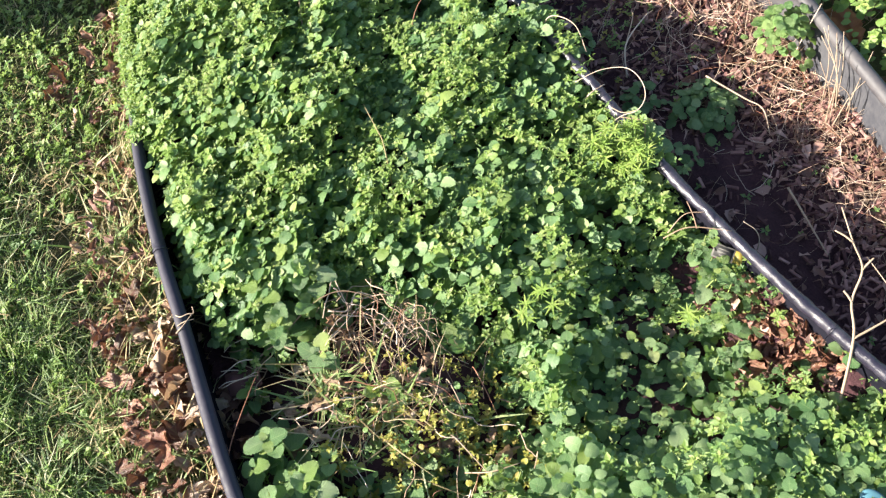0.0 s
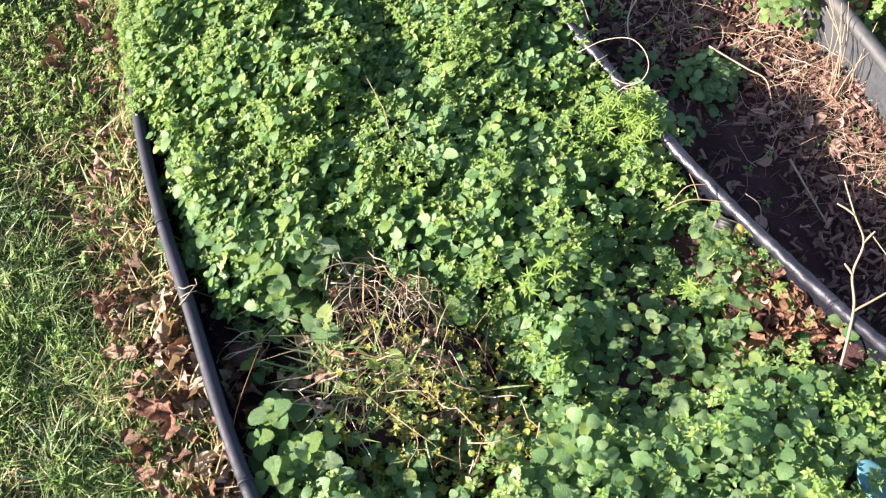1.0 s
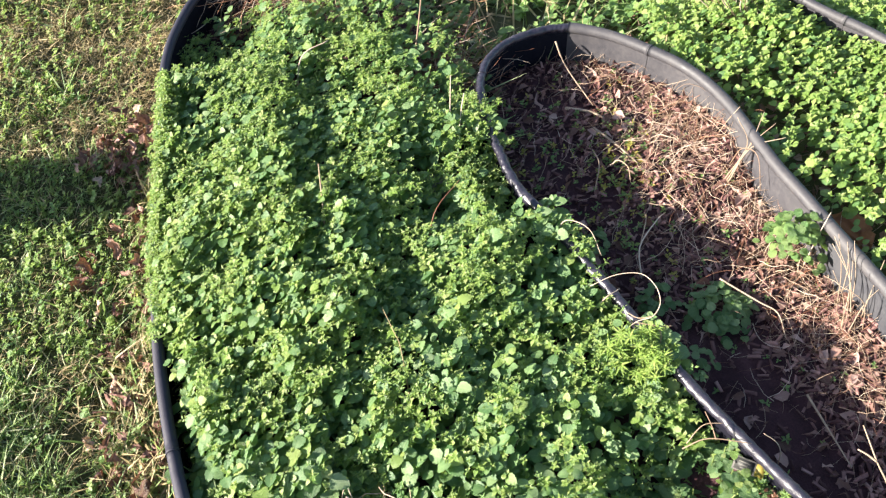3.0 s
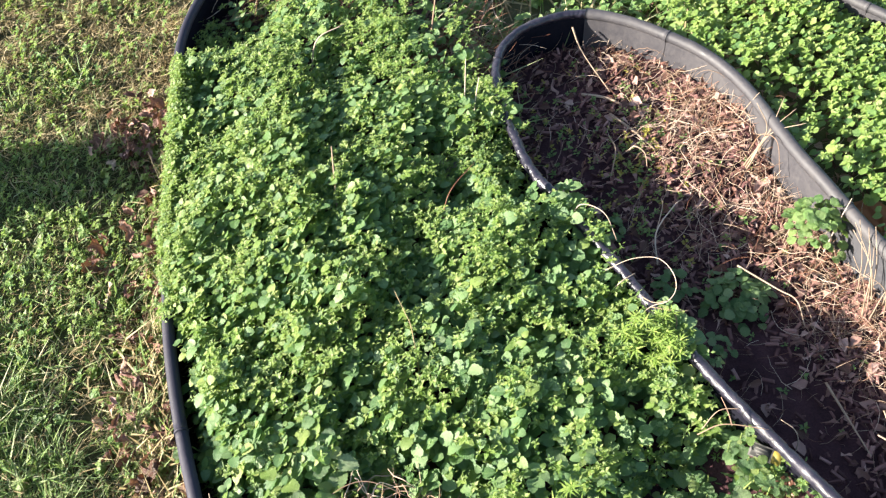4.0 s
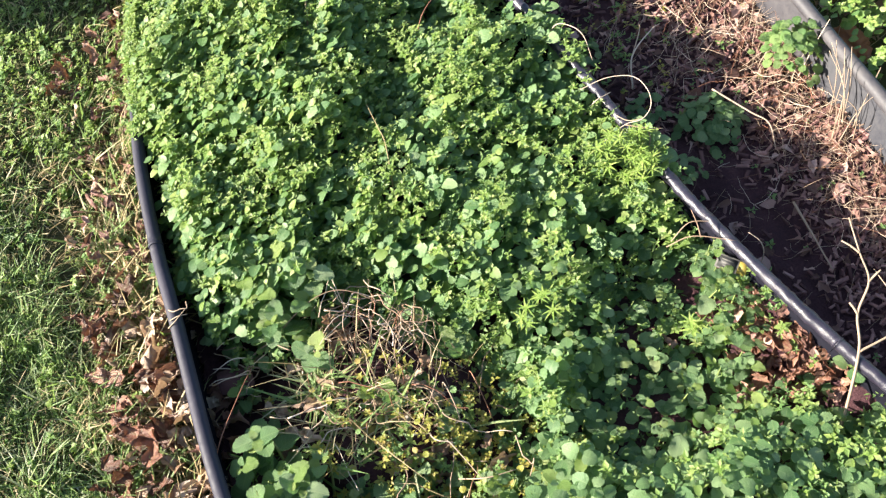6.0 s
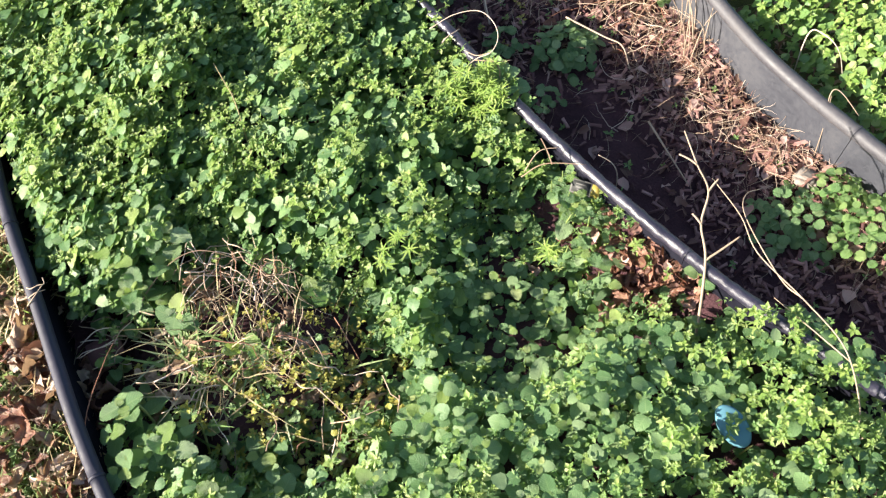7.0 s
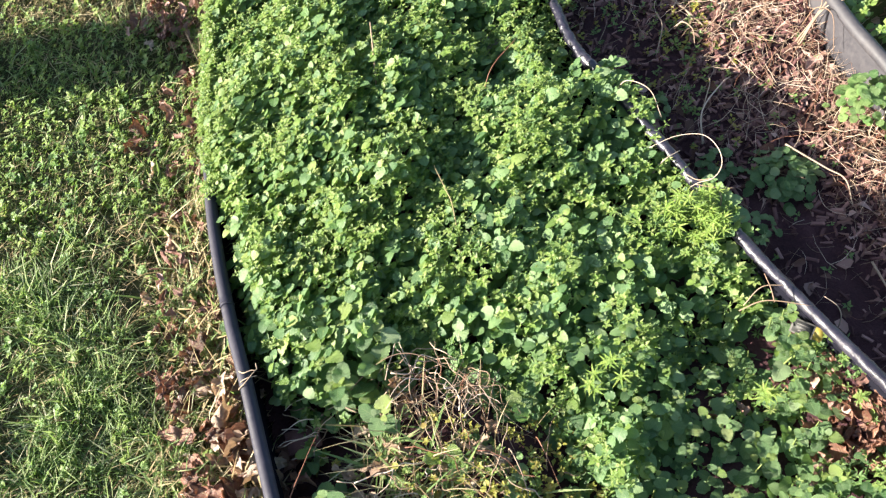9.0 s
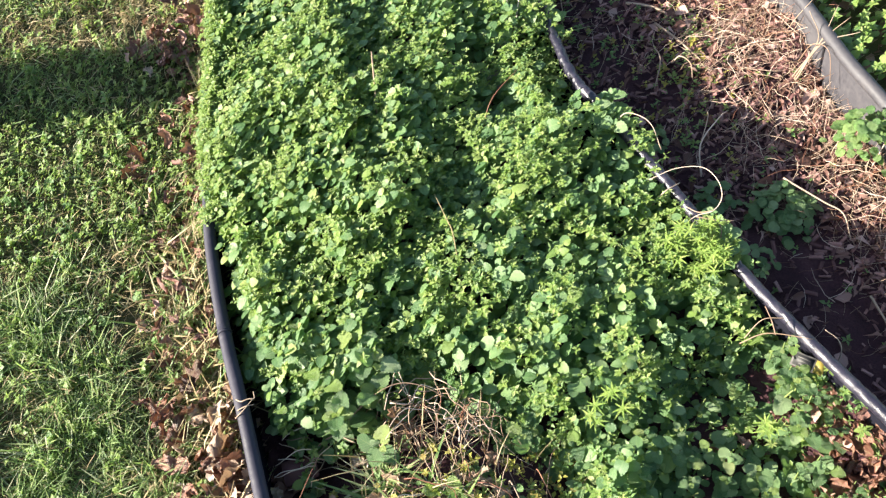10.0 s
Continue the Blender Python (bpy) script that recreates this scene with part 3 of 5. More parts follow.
class Bag:
    """Gathers leaf poses by shape and material, then makes them one mesh."""

    def __init__(self, lean=-26):
        self.rows = {}
        self.lean = np.array(Euler((0, radians(lean), 0)).to_matrix())   # leaves turn to the sun's side

    def put(self, shape, mat, place, az, pitch, roll, size):
        self.rows.setdefault((id(shape), mat), (shape, mat, []))[2].append((*place, az, pitch, roll, size))

    def groups(self):
        out = []
        for shape, mat, rows in self.rows.values():
            a = np.array(rows)
            m = poses(a[:, :3], a[:, 3], a[:, 4], a[:, 5], a[:, 6])
            m[:, :, :3] = np.einsum("ij,kjl->kil", self.lean, m[:, :, :3])
            out.append((shape, m, mat))
        return out


def behind(x, y):
    """The side of the bed that falls away from the sun."""
    return x > 0.10 and y < 0.66 and not lump(x, y, 0.165, 0.435, 0.06, 0.08)


# ---- the lemon balm, plant by plant where the camera is nearest ----
def balm_plant(seed, height, size, tall):
    r = random.Random(seed)
    root = tagged(new("lemon_balm"), "leafy green lemon balm plant growing in the crowded bed", "plant", "lemon balm plants in the bed")
    child("stem", mesh_of("stem", rod([(0.004, -0.003, -0.09), (0.002, 0.001, height * 0.5), (0, 0, height)], [0.0024, 0.0018, 0.001], 5), M_STEM), root)
    for young, p, a, pitch, roll, s in shoot(r, height, size, tall):
        me = LEAF_MESH[young][r.randrange(3)]
        ob = child("leaf", me, root)
        ob.matrix_basis = Matrix(np.vstack([poses([p], [a], [pitch], [roll], [s])[0], (0, 0, 0, 1)]).tolist())
    return root


LEAF_MESH = {y: [mesh_of("leaf", s, M_YOUNG if y else M_LEAF) for s in BIG] for y in (False, True)}
SIZES = ((0.085, 0.031, 3), (0.075, 0.023, 3), (0.095, 0.026, 4), (0.06, 0.036, 2), (0.08, 0.021, 4))       # height, leaf, pairs of leaves
MODELS = [balm_plant(40 + k, *size) for k, size in enumerate(SIZES)]


def scatter(r, count, x0, x1, y0, y1, gap, keep):
    """Random places, none nearer to another than gap, that keep() takes."""
    cells, out = {}, []
    for _ in range(count):
        x, y = r.uniform(x0, x1), r.uniform(y0, y1)
        i, j = int(x // gap), int(y // gap)
        if any((x - a) ** 2 + (y - b) ** 2 < gap * gap for di in (-1, 0, 1) for dj in (-1, 0, 1) for a, b in cells.get((i + di, j + dj), ())):
            continue
        if keep(x, y):
            cells.setdefault((i, j), []).append((x, y))
            out.append((x, y))
    return out


def chance(r, f):
    return lambda x, y: r.random() < f(x, y)


spots = scatter(rng, 9000, -0.55, 0.9, 0.12, 0.92, 0.041, chance(rng, lambda x, y: bed_cover(x, y)[0] * (1 - 0.6 * clump(x, y))))
used = 0
for k, (x, y) in enumerate(spots[:275]):
    cover, high = bed_cover(x, y)
    kind = rng.randrange(5)
    model = MODELS[kind]
    s = rng.uniform(0.8, 1.2) * (0.78 if behind(x, y) else 1.12 if y < 0.42 else 1.0)
    top = SIZES[kind][0] * s + (0.022 if behind(x, y) else 0.006)
    m = pose(x, y, max(high - top + rng.uniform(-0.012, 0.012), 0.02), rng.uniform(-10, 10), rng.uniform(-4, 14) if behind(x, y) else rng.uniform(-40, -8), rng.uniform(0, 360))
    if used < 5:
        ob = MODELS[used]
        ob.matrix_basis = m
        used += 1
    else:
        ob = copy_thing(model, m)
        ob.scale = (s, s, s)

# the broad-leaved plants that stand out
for x, y, z, s, k in ((-0.413, 0.680, 0.105, 1.0, 3), (-0.347, 0.601, 0.105, 1.05, 3), (-0.290, 0.621, 0.130, 1.15, 0), (-0.249, 0.642, 0.140, 1.2, 3), (-0.270, 0.585, 0.135, 1.15, 0), (-0.284, 0.543, 0.125, 1.15, 3),
                      (-0.205, 0.546, 0.130, 1.2, 3), (-0.219, 0.500, 0.120, 1.1, 0), (-0.273, 0.674, 0.135, 1.1, 0), (-0.226, 0.610, 0.140, 1.15, 3), (-0.315, 0.660, 0.120, 1.0, 3), (-0.250, 0.520, 0.125, 1.1, 3), (-0.388, 0.645, 0.105, 0.85, 3),
                      (-0.262, 0.352, 0.120, 1.10, 3), (-0.240, 0.325, 0.120, 1.15, 3), (-0.280, 0.330, 0.115, 1.0, 0), (-0.230, 0.295, 0.115, 1.2, 0), (-0.270, 0.275, 0.115, 1.1, 3), (-0.250, 0.250, 0.11, 1.0, 0), (-0.215, 0.265, 0.115, 1.1, 3), (-0.205, 0.310, 0.110, 1.1, 3), (-0.190, 0.275, 0.105, 1.05, 0), (-0.167, 0.290, 0.10, 1.0, 3), (-0.168, 0.222, 0.10, 1.0, 0), (-0.225, 0.225, 0.11, 1.1, 3), (-0.078, 0.258, 0.085, 1.0, 3), (-0.055, 0.240, 0.085, 0.95, 0),
                      (0.177, 0.269, 0.120, 1.2, 3), (0.221, 0.226, 0.125, 1.25, 0), (0.187, 0.181, 0.120, 1.2, 3), (0.150, 0.225, 0.115, 1.1, 3), (0.205, 0.300, 0.110, 1.1, 0), (0.245, 0.270, 0.115, 1.15, 3), (0.320, 0.303, 0.110, 1.2, 3), (0.330, 0.233, 0.120, 1.2, 0), 
                      (0.385, 0.276, 0.125, 1.2, 3), (0.474, 0.250, 0.130, 1.05, 0), (0.535, 0.233, 0.130, 1.1, 3), (0.504, 0.181, 0.12, 1.0, 0), (0.495, 0.571, 0.075, 0.85, 3), (0.485, 0.548, 0.075, 0.95, 3), (0.499, 0.526, 0.070, 0.9, 3), (0.294, 0.522, 0.085, 1.15, 0),
                      (0.112, 0.750, 0.15, 1.0, 3), (0.164, 0.774, 0.15, 0.9, 3), (0.440, 0.615, 0.128, 0.8, 4), (0.455, 0.595, 0.128, 0.85, 1), (0.425, 0.650, 0.130, 0.8, 4), (0.482, 0.595, 0.130, 0.75, 1), (0.450, 0.655, 0.134, 0.8, 1), (0.435, 0.580, 0.125, 0.9, 3), (0.470, 0.570, 0.128, 0.8, 4)):
    top = SIZES[k][0] * s
    ob = copy_thing(MODELS[k], pose(x, y, z - top + (0.024 if x < -0.16 else 0.0), rng.uniform(-8, 8), rng.uniform(-8, 10) if behind(x, y) else rng.uniform(-34, -12), rng.uniform(0, 360)))
    ob.scale = (1.12 * s, 1.12 * s, s)
    tagged(ob, "broad-leaved lemon balm shoot standing out from the bed")

# the rest of the balm, further off and between
bag, flat = Bag(), Bag(2)                              # behind the crest the leaves lie flatter
for x, y in scatter(rng, 26000, -0.7, 0.95, -0.1, 2.1, 0.026, chance(rng, lambda x, y: bed_cover(x, y)[0] * (0.55 if y < 0.9 else 1.0) * (1 - 0.62 * clump(x, y)))):
    cover, high = bed_cover(x, y)
    size = rng.uniform(0.023, 0.040) * (1.0 if y < 1.2 else 0.9) * (0.8 if behind(x, y) else 1.0)
    h, lift = rng.uniform(0.05, 0.08), rng.uniform(-0.014, 0.016)
    for young, p, a, pitch, roll, s in shoot(rng, h, size, rng.choice((2, 3, 3))):
        (flat if behind(x, y) else bag).put(MID[rng.randrange(3)], M_YOUNG if young else M_LEAF, (x + p[0], y + p[1], high - h + p[2] + lift), a, pitch, roll, s)
for x, y in scatter(rng, 24000, -0.7, 0.95, -0.1, 2.1, 0.0155, chance(rng, lambda x, y: (min(1, bed_cover(x, y)[0] + 0.12) * 0.8) if bed_cover(x, y)[0] > 0.05 else 0)):
    high = bed_cover(x, y)[1]
    (flat if behind(x, y) else bag).put(MID[rng.randrange(3)], M_LEAF, (x, y, max(high * rng.uniform(0.3, 0.75), 0.04)), rng.uniform(0, 6.3), rng.uniform(-0.3, 0.5), rng.uniform(-0.6, 0.6), rng.uniform(0.016, 0.029))
for x, y in scatter(rng, 14000, -0.66, -0.12, 0.62, 1.45, 0.025, lambda x, y: bed_cover(x, y)[0] > 0.6 and rng.random() < 0.40):
    high = bed_cover(x, y)[1]
    for young, p, a, pitch, roll, q in shoot(rng, 0.05, rng.uniform(0.022, 0.032), 2):
        (flat if behind(x, y) else bag).put(MID[rng.randrange(3)], M_YOUNG if young or rng.random() < 0.2 else M_LEAF if rng.random() < 0.6 else M_WEED, (x + p[0], y + p[1], high - 0.034 + p[2]), a, pitch, roll, q)
for x, y in scatter(rng, 12000, -0.7, 0.95, -0.1, 2.0, 0.030, chance(rng, lambda x, y: 0.40 * (bed_cover(x, y)[0] > 0.6) * (1 - clump(x, y)))):
    high = bed_cover(x, y)[1]
    a = rng.uniform(0, 6.3)
    for k in range(rng.choice((1, 2, 2, 4))):
        a += 1.57 if k != 2 else 0.8
        a += 1.57
        (flat if behind(x, y) else bag).put(MID[rng.randrange(2)], M_LEAF, (x - 0.004 * math.sin(a), y + 0.004 * math.cos(a), high + rng.uniform(-0.006, 0.010)), a, rng.uniform(-0.2, 0.45), rng.uniform(-0.45, 0.45), rng.uniform(0.016, 0.027) * (1 if y < 1.1 else 0.85))
stuff("lemon_balm_patch", bag.groups() + flat.groups(), "dense green lemon balm foliage filling the raised bed", "foliage")


def sprig(r, b, x, y, z, tall, count, size, mat, shape=TINY):
    """A slight weed: a lifted stem with small leaves round it."""
    a = r.uniform(0, 6.3)
    lx, ly = r.uniform(-0.5, 0.5), r.uniform(-0.5, 0.5)
    for k in range(count):
        f = k / count
        a += 2.4
        b.put(shape, mat, (x + lx * tall * f, y + ly * tall * f, z + tall * f), a, r.uniform(0.0, 0.9), r.uniform(-0.5, 0.5), size * (1.15 - 0.5 * f) * r.uniform(0.8, 1.2))


def rosette(r, b, x, y, z, size, mat):
    """The tip of a chickweed shoot: a star of small leaves with a few upright ones in its heart."""
    a, tip = r.uniform(0, 6.3), (r.uniform(-0.25, 0.25), r.uniform(-0.25, 0.25))
    for k in range(5):
        a += 1.257
        b.put(TINY, mat, (x, y, z), a + r.uniform(-0.25, 0.25), r.uniform(0.0, 0.35) + tip[0] * math.cos(a), tip[1] * math.sin(a), size * r.uniform(0.8, 1.25))
    for k in range(3):
        a += 2.1
        b.put(TINY, mat, (x, y, z + 0.2 * size), a, r.uniform(0.6, 1.1), 0.0, size * r.uniform(0.45, 0.7))


bag = Bag(-22)
# fewer bright tips behind the crest, partly to imitate the shade there
for x, y in scatter(rng, 40000, -0.7, 0.95, -0.1, 2.05, 0.0150, chance(rng, lambda x, y: bed_cover(x, y)[0] * max(0.06, 0.9 * clump(x, y) ** 1.5) * (1.0 if x < 0.1 or y > 0.7 else 0.28))):
    cover, high = bed_cover(x, y)
    rosette(rng, bag, x, y, high + rng.uniform(-0.006, 0.014) + 0.010 * clump(x, y), rng.uniform(0.0085, 0.0150), M_TIP if rng.random() < 0.5 else M_YOUNG)
for _ in range(820):
    y = rng.uniform(0.92, 1.64)
    d = rng.gauss(0.010, 0.012)
    rosette(rng, bag, left_x(y) + d + 0.02 * wobble(0, y, 13.0, 77.0), y, RIM + 0.016 - 0.6 * abs(d - 0.01) + rng.uniform(-0.006, 0.010), rng.uniform(0.009, 0.014), M_TIP if rng.random() < 0.5 else M_YOUNG)
for _ in range(420):                                   # and over the rim's foot on the lawn side
    y = rng.uniform(0.94, 1.66)
    d = abs(rng.gauss(0, 0.030))
    rosette(rng, bag, left_x(y) - 0.012 - d, y, 0.020 + 0.055 * math.exp(-d / 0.025) + rng.uniform(-0.01, 0.012), rng.uniform(0.008, 0.014), M_TIP if rng.random() < 0.5 else M_YELLOW if rng.random() < 0.35 else M_YOUNG)
stuff("chickweed_tips", bag.groups(), "bright yellow-green star-shaped chickweed tips over the balm", "weed")

bag = Bag()
for x, y in scatter(rng, 60000, -0.7, 0.95, -0.1, 2.1, 0.0150, chance(rng, lambda x, y: bed_cover(x, y)[0] * max(0.10, clump(x, y)))):
    high, c = bed_cover(x, y)[1], clump(x, y)
    if behind(x, y) and rng.random() < 0.3:
        continue
    # behind the crest fewer pale leaves are mixed in, as painted shade
    mat = M_YOUNG if rng.random() < (0.2 if behind(x, y) else 0.42) + 0.40 * c + (0.15 if x < -0.2 and y > 0.6 else 0.0) else M_WEED
    sprig(rng, bag, x, y, high - 0.024 + 0.020 * c, rng.uniform(0.018, 0.045), rng.choice((9, 11, 13)), rng.uniform(0.0080, 0.0150), mat, SLIM if rng.random() < 0.45 else TINY)
for _ in range(1400):
    y = rng.uniform(0.90, 1.62)
    d = rng.gauss(0.022, 0.010)
    x = left_x(y) + d + 0.02 * wobble(0, y, 13.0, 77.0)
    z = RIM + 0.012 - 0.9 * abs(d) + rng.uniform(-0.01, 0.012)
    if rng.random() < min(1, 14 * (y - 0.89), 14 * (1.63 - y)):
        sprig(rng, bag, x, y, z - 0.02, rng.uniform(0.02, 0.05), rng.choice((8, 10, 13)), rng.uniform(0.008, 0.016), M_YOUNG if rng.random() < 0.65 else M_WEED, TINY if rng.random() < 0.75 else MID[0])
for _ in range(300):                                   # it spills to the lawn at the rim's foot
    y = rng.uniform(0.88, 1.66)
    x = left_x(y) - 0.014 - abs(rng.gauss(0, 0.026))
    sprig(rng, bag, x, y, ground_height(x, y) + 0.006, rng.uniform(0.012, 0.035), rng.choice((7, 9, 11)), rng.uniform(0.008, 0.013), M_YOUNG if rng.random() < 0.45 else M_YELLOW if rng.random() < 0.5 else M_WEED, SLIM if rng.random() < 0.4 else TINY)
stuff("chickweed", bag.groups(), "fine yellow-green chickweed sprigs among the balm", "weed")

bag = Bag(-12)
for _ in range(260):
    x, y = rng.gauss(0.0, 0.06), rng.gauss(1.45, 0.08)
    if x < near_x(y) - 0.02:
        bag.put(BLADE[rng.randrange(3)], M_GRASS, (x, y, 0.06), rng.uniform(0, 6.3), rng.uniform(0.6, 1.3), rng.uniform(-0.6, 0.6), rng.uniform(0.08, 0.12))
stuff("bed_grass", bag.groups(), "fresh green grass tuft growing among the balm", "grass")


# ---- lawn ----
def lawn_here(x, y):
    if y > 2.12:
        return True
    return x < left_x(y) - 0.012 if y < 2.05 else x < -0.6


def litter_here(x, y):
    """How thickly dead leaves lie along the edging."""
    d = left_x(y) - x
    if d < 0.01 or y > 2.0:
        return 0.0
    if y > 1.3:
        return min(0.9, 1.6 * lump(x, y, -0.76, 1.54, 0.13, 0.13) + 0.25 * max(0.0, 1 - d / 0.15))
    return max(0.0, 1 - d / 0.20) * (1.0 if y < 0.60 else 0.9 if 0.68 < y < 0.92 else 0.5 if y < 0.95 else 0.42) * (0.6 + 0.8 * max(0, 0.5 + wobble(x, y, 7.0, 20.0)))


def weedy(x, y):
    """Where broad-leaved weeds take over from the grass."""
    return min(1.0, max(0.0, 0.5 + (y - 0.98) * 3.0 + 0.9 * wobble(x, y, 5.0, 15.0))) * (1.0 if y < 1.52 else 0.0) + (0.0 if y < 1.52 else min(0.5, max(0.04, 0.12 + 1.1 * wobble(x, y, 6.0, 15.0))))


bag, dry = Bag(-24), Bag(-30)
for _ in range(64000):
    x, y = rng.uniform(-1.5, 0.0), rng.uniform(-0.2, 2.8)
    if rng.random() < max(-1.2 - x, y - 2.4, 0.1 - y) / 0.32:
        continue
    if not lawn_here(x, y) or rng.random() < 0.75 * litter_here(x, y) or rng.random() < 0.75 * weedy(x, y):
        continue
    edge = math.exp(-(left_x(y) - x) / 0.10) if y < 2.05 else 0.3
    tuft = wobble(x, y, 11.0, 30.0) + 0.4 * wobble(x, y, 27.0, 33.0)
    if tuft < -0.10 and rng.random() < 0.72:
        continue
    z = ground_height(x, y)
    far = y > 1.75
    if rng.random() < 0.30 + 0.45 * edge + 0.35 * lump(0, y, 0, 0.95, 1, 0.13) + (0.8 if far else 0.65 * max(0, min(1, (y - 1.45) * 8))) + 0.9 * wobble(x, y, 5.0, 31.0):
        if y > 1.5:
            for _ in range(3):
                dry.put(BLADE[rng.randrange(3)], M_DRY, (x + rng.uniform(-0.02, 0.02), y + rng.uniform(-0.02, 0.02), z), rng.uniform(0, 6.3), rng.uniform(0.2, 1.1), rng.uniform(-0.8, 0.8), rng.uniform(0.014, 0.032))
        dry.put(BLADE[rng.randrange(3)], M_DRY, (x, y, z + 0.01), rng.uniform(0, 6.3), rng.uniform(-0.1, 0.5), rng.uniform(-0.8, 0.8), rng.uniform(0.03, 0.06))
        dry.put(BLADE[rng.randrange(3)], M_DRY, (x, y, z), rng.uniform(0, 6.3), rng.uniform(0.1, 1.0), rng.uniform(-0.8, 0.8), rng.uniform(0.025, 0.06) * (1 + 0.8 * edge) * (0.7 if y > 1.5 else 1.0))
    else:
        for _ in range(3):
            bag.put(BLADE[rng.randrange(3)], M_GRASS, (x + rng.uniform(-0.008, 0.008), y + rng.uniform(-0.008, 0.008), z), rng.uniform(0, 6.3), rng.uniform(0.35, 1.35), rng.uniform(-0.8, 0.8), rng.uniform(0.030, 0.062) * (1 + 0.9 * tuft))
for _ in range(1900):
    y = rng.uniform(0.05, 0.95)
    if 0.26 < y < 0.52 and rng.random() < 0.6:
        continue
    x = left_x(y) - abs(rng.gauss(0.0, 0.05)) - 0.022
    dry.put(BLADE[rng.randrange(3)], M_DRY if rng.random() < 0.72 else M_GRASS, (x, y, rng.uniform(0.0, 0.02)), rng.uniform(0, 6.3), rng.uniform(0.3, 1.3), rng.uniform(-0.6, 0.6), rng.uniform(0.04, 0.10))
for _ in range(17000):                                  # thatch between the blades
    x, y = rng.uniform(-1.45, -0.2), rng.uniform(0.0, 2.4)
    if lawn_here(x, y) and (y > 1.5 or rng.random() < 0.45):
        dry.put(BLADE[rng.randrange(3)], M_DRY, (x, y, ground_height(x, y) + rng.uniform(0.004, 0.024)), rng.uniform(0, 6.3), rng.uniform(-0.1, 0.5), rng.uniform(-0.8, 0.8), rng.uniform(0.018, 0.045))
for _ in range(900):                                   # bleached bits along the overgrown rim
    y = rng.uniform(0.92, 1.66)
    x = left_x(y) - 0.012 - abs(rng.gauss(0.0, 0.035))
    dry.put(FINE[rng.randrange(3)], M_DRY, (x, y, rng.uniform(0.005, 0.05)), rng.uniform(0, 6.3), rng.uniform(-0.2, 1.0), rng.uniform(-0.8, 0.8), rng.uniform(0.03, 0.07))
stuff("lawn_grass", bag.groups(), "tufty green lawn grass beside the bed", "grass")
stuff("dry_lawn_grass", dry.groups(), "withered straw-coloured grass at the lawn edge", "grass")

bag = Bag(-34)
for x, y in scatter(rng, 26000, -1.5, -0.4, 0.1, 2.3, 0.024, chance(rng, lambda x, y: lawn_here(x, y) * min(1.0, 4 * (x + 1.5)) * max(0.05, weedy(x, y)) * (1 - 0.6 * litter_here(x, y)))):
    sprig(rng, bag, x, y, ground_height(x, y) + 0.008, rng.uniform(0.02, 0.045), rng.choice((7, 9, 11)), rng.uniform(0.009, 0.018), M_WEED if rng.random() < 0.36 else M_YOUNG, PLAIN[1] if rng.random() < 0.35 else TINY)
for x, y in scatter(rng, 22000, -1.5, -0.4, 0.5, 2.2, 0.0175, chance(rng, lambda x, y: lawn_here(x, y) * max(0.06, weedy(x, y)) * (1 - 0.7 * litter_here(x, y)))):
    if rng.random() < 0.45:
        sprig(rng, bag, x, y, ground_height(x, y) + 0.012, rng.uniform(0.02, 0.05), 9, rng.uniform(0.007, 0.013), M_YOUNG, SLIM)
        continue
    rosette(rng, bag, x, y, ground_height(x, y) + rng.uniform(0.015, 0.045), rng.uniform(0.006, 0.0125), M_TIP if rng.random() < 0.4 else M_YOUNG if rng.random() < 0.6 else M_WEED)
stuff("lawn_weeds", bag.groups(), "low broad-leaved green weeds spreading over the lawn", "weed")


# the lawn round about, thinner the further off
bag = Bag(-10)
for _ in range(14000):
    a, d = rng.uniform(0, 6.3), 1.2 + abs(rng.gauss(0, 1.8))
    x, y = d * math.cos(a), 1 + d * math.sin(a)
    if -1.3 < x < 1.6 and -0.1 < y < 2.7 and (y > 0.3 or x < 0.9):
        continue
    for _ in range(2):
        bag.put(BLADE[rng.randrange(3)], M_GRASS if rng.random() < 0.7 else M_DRY, (x + rng.uniform(-0.02, 0.02), y + rng.uniform(-0.02, 0.02), ground_height(x, y)), rng.uniform(0, 6.3), rng.uniform(0.3, 1.3), rng.uniform(-0.8, 0.8), rng.uniform(0.05, 0.11))
stuff("outer_grass", bag.groups(), "thin green and straw-coloured grass round the beds", "grass")


# ---- fallen oak leaves ----
def crumpled(shape, seed):
    """The same leaf, dried and buckled."""
    v, q, uv = shape
    v = v.copy()
    for p in v:
        at = Vector((p[0] * 2.6, p[1] * 2.6, seed * 3.7))
        p += 0.26 * np.array(noise.noise_vector(at)) + 0.15 * np.array(noise.noise_vector(at * 2.7))
    return v, q, uv


OAK = [mesh_of("oak_leaf", crumpled(strip(18, lobed(0.58), 7, f, d, c, 0.05), k), M_OAK) for k, (f, d, c) in enumerate(((0.2, 0.1, 3.2), (-0.2, -0.35, 2.5), (0.4, 0.4, 5.2), (0.1, -0.6, 4.2), (0.3, 0.7, 2.0), (-0.3, 0.3, 5.6)))]

RED_OAK = [me.copy() for me in OAK]
for me in RED_OAK:
    me.materials[0] = M_DAMP


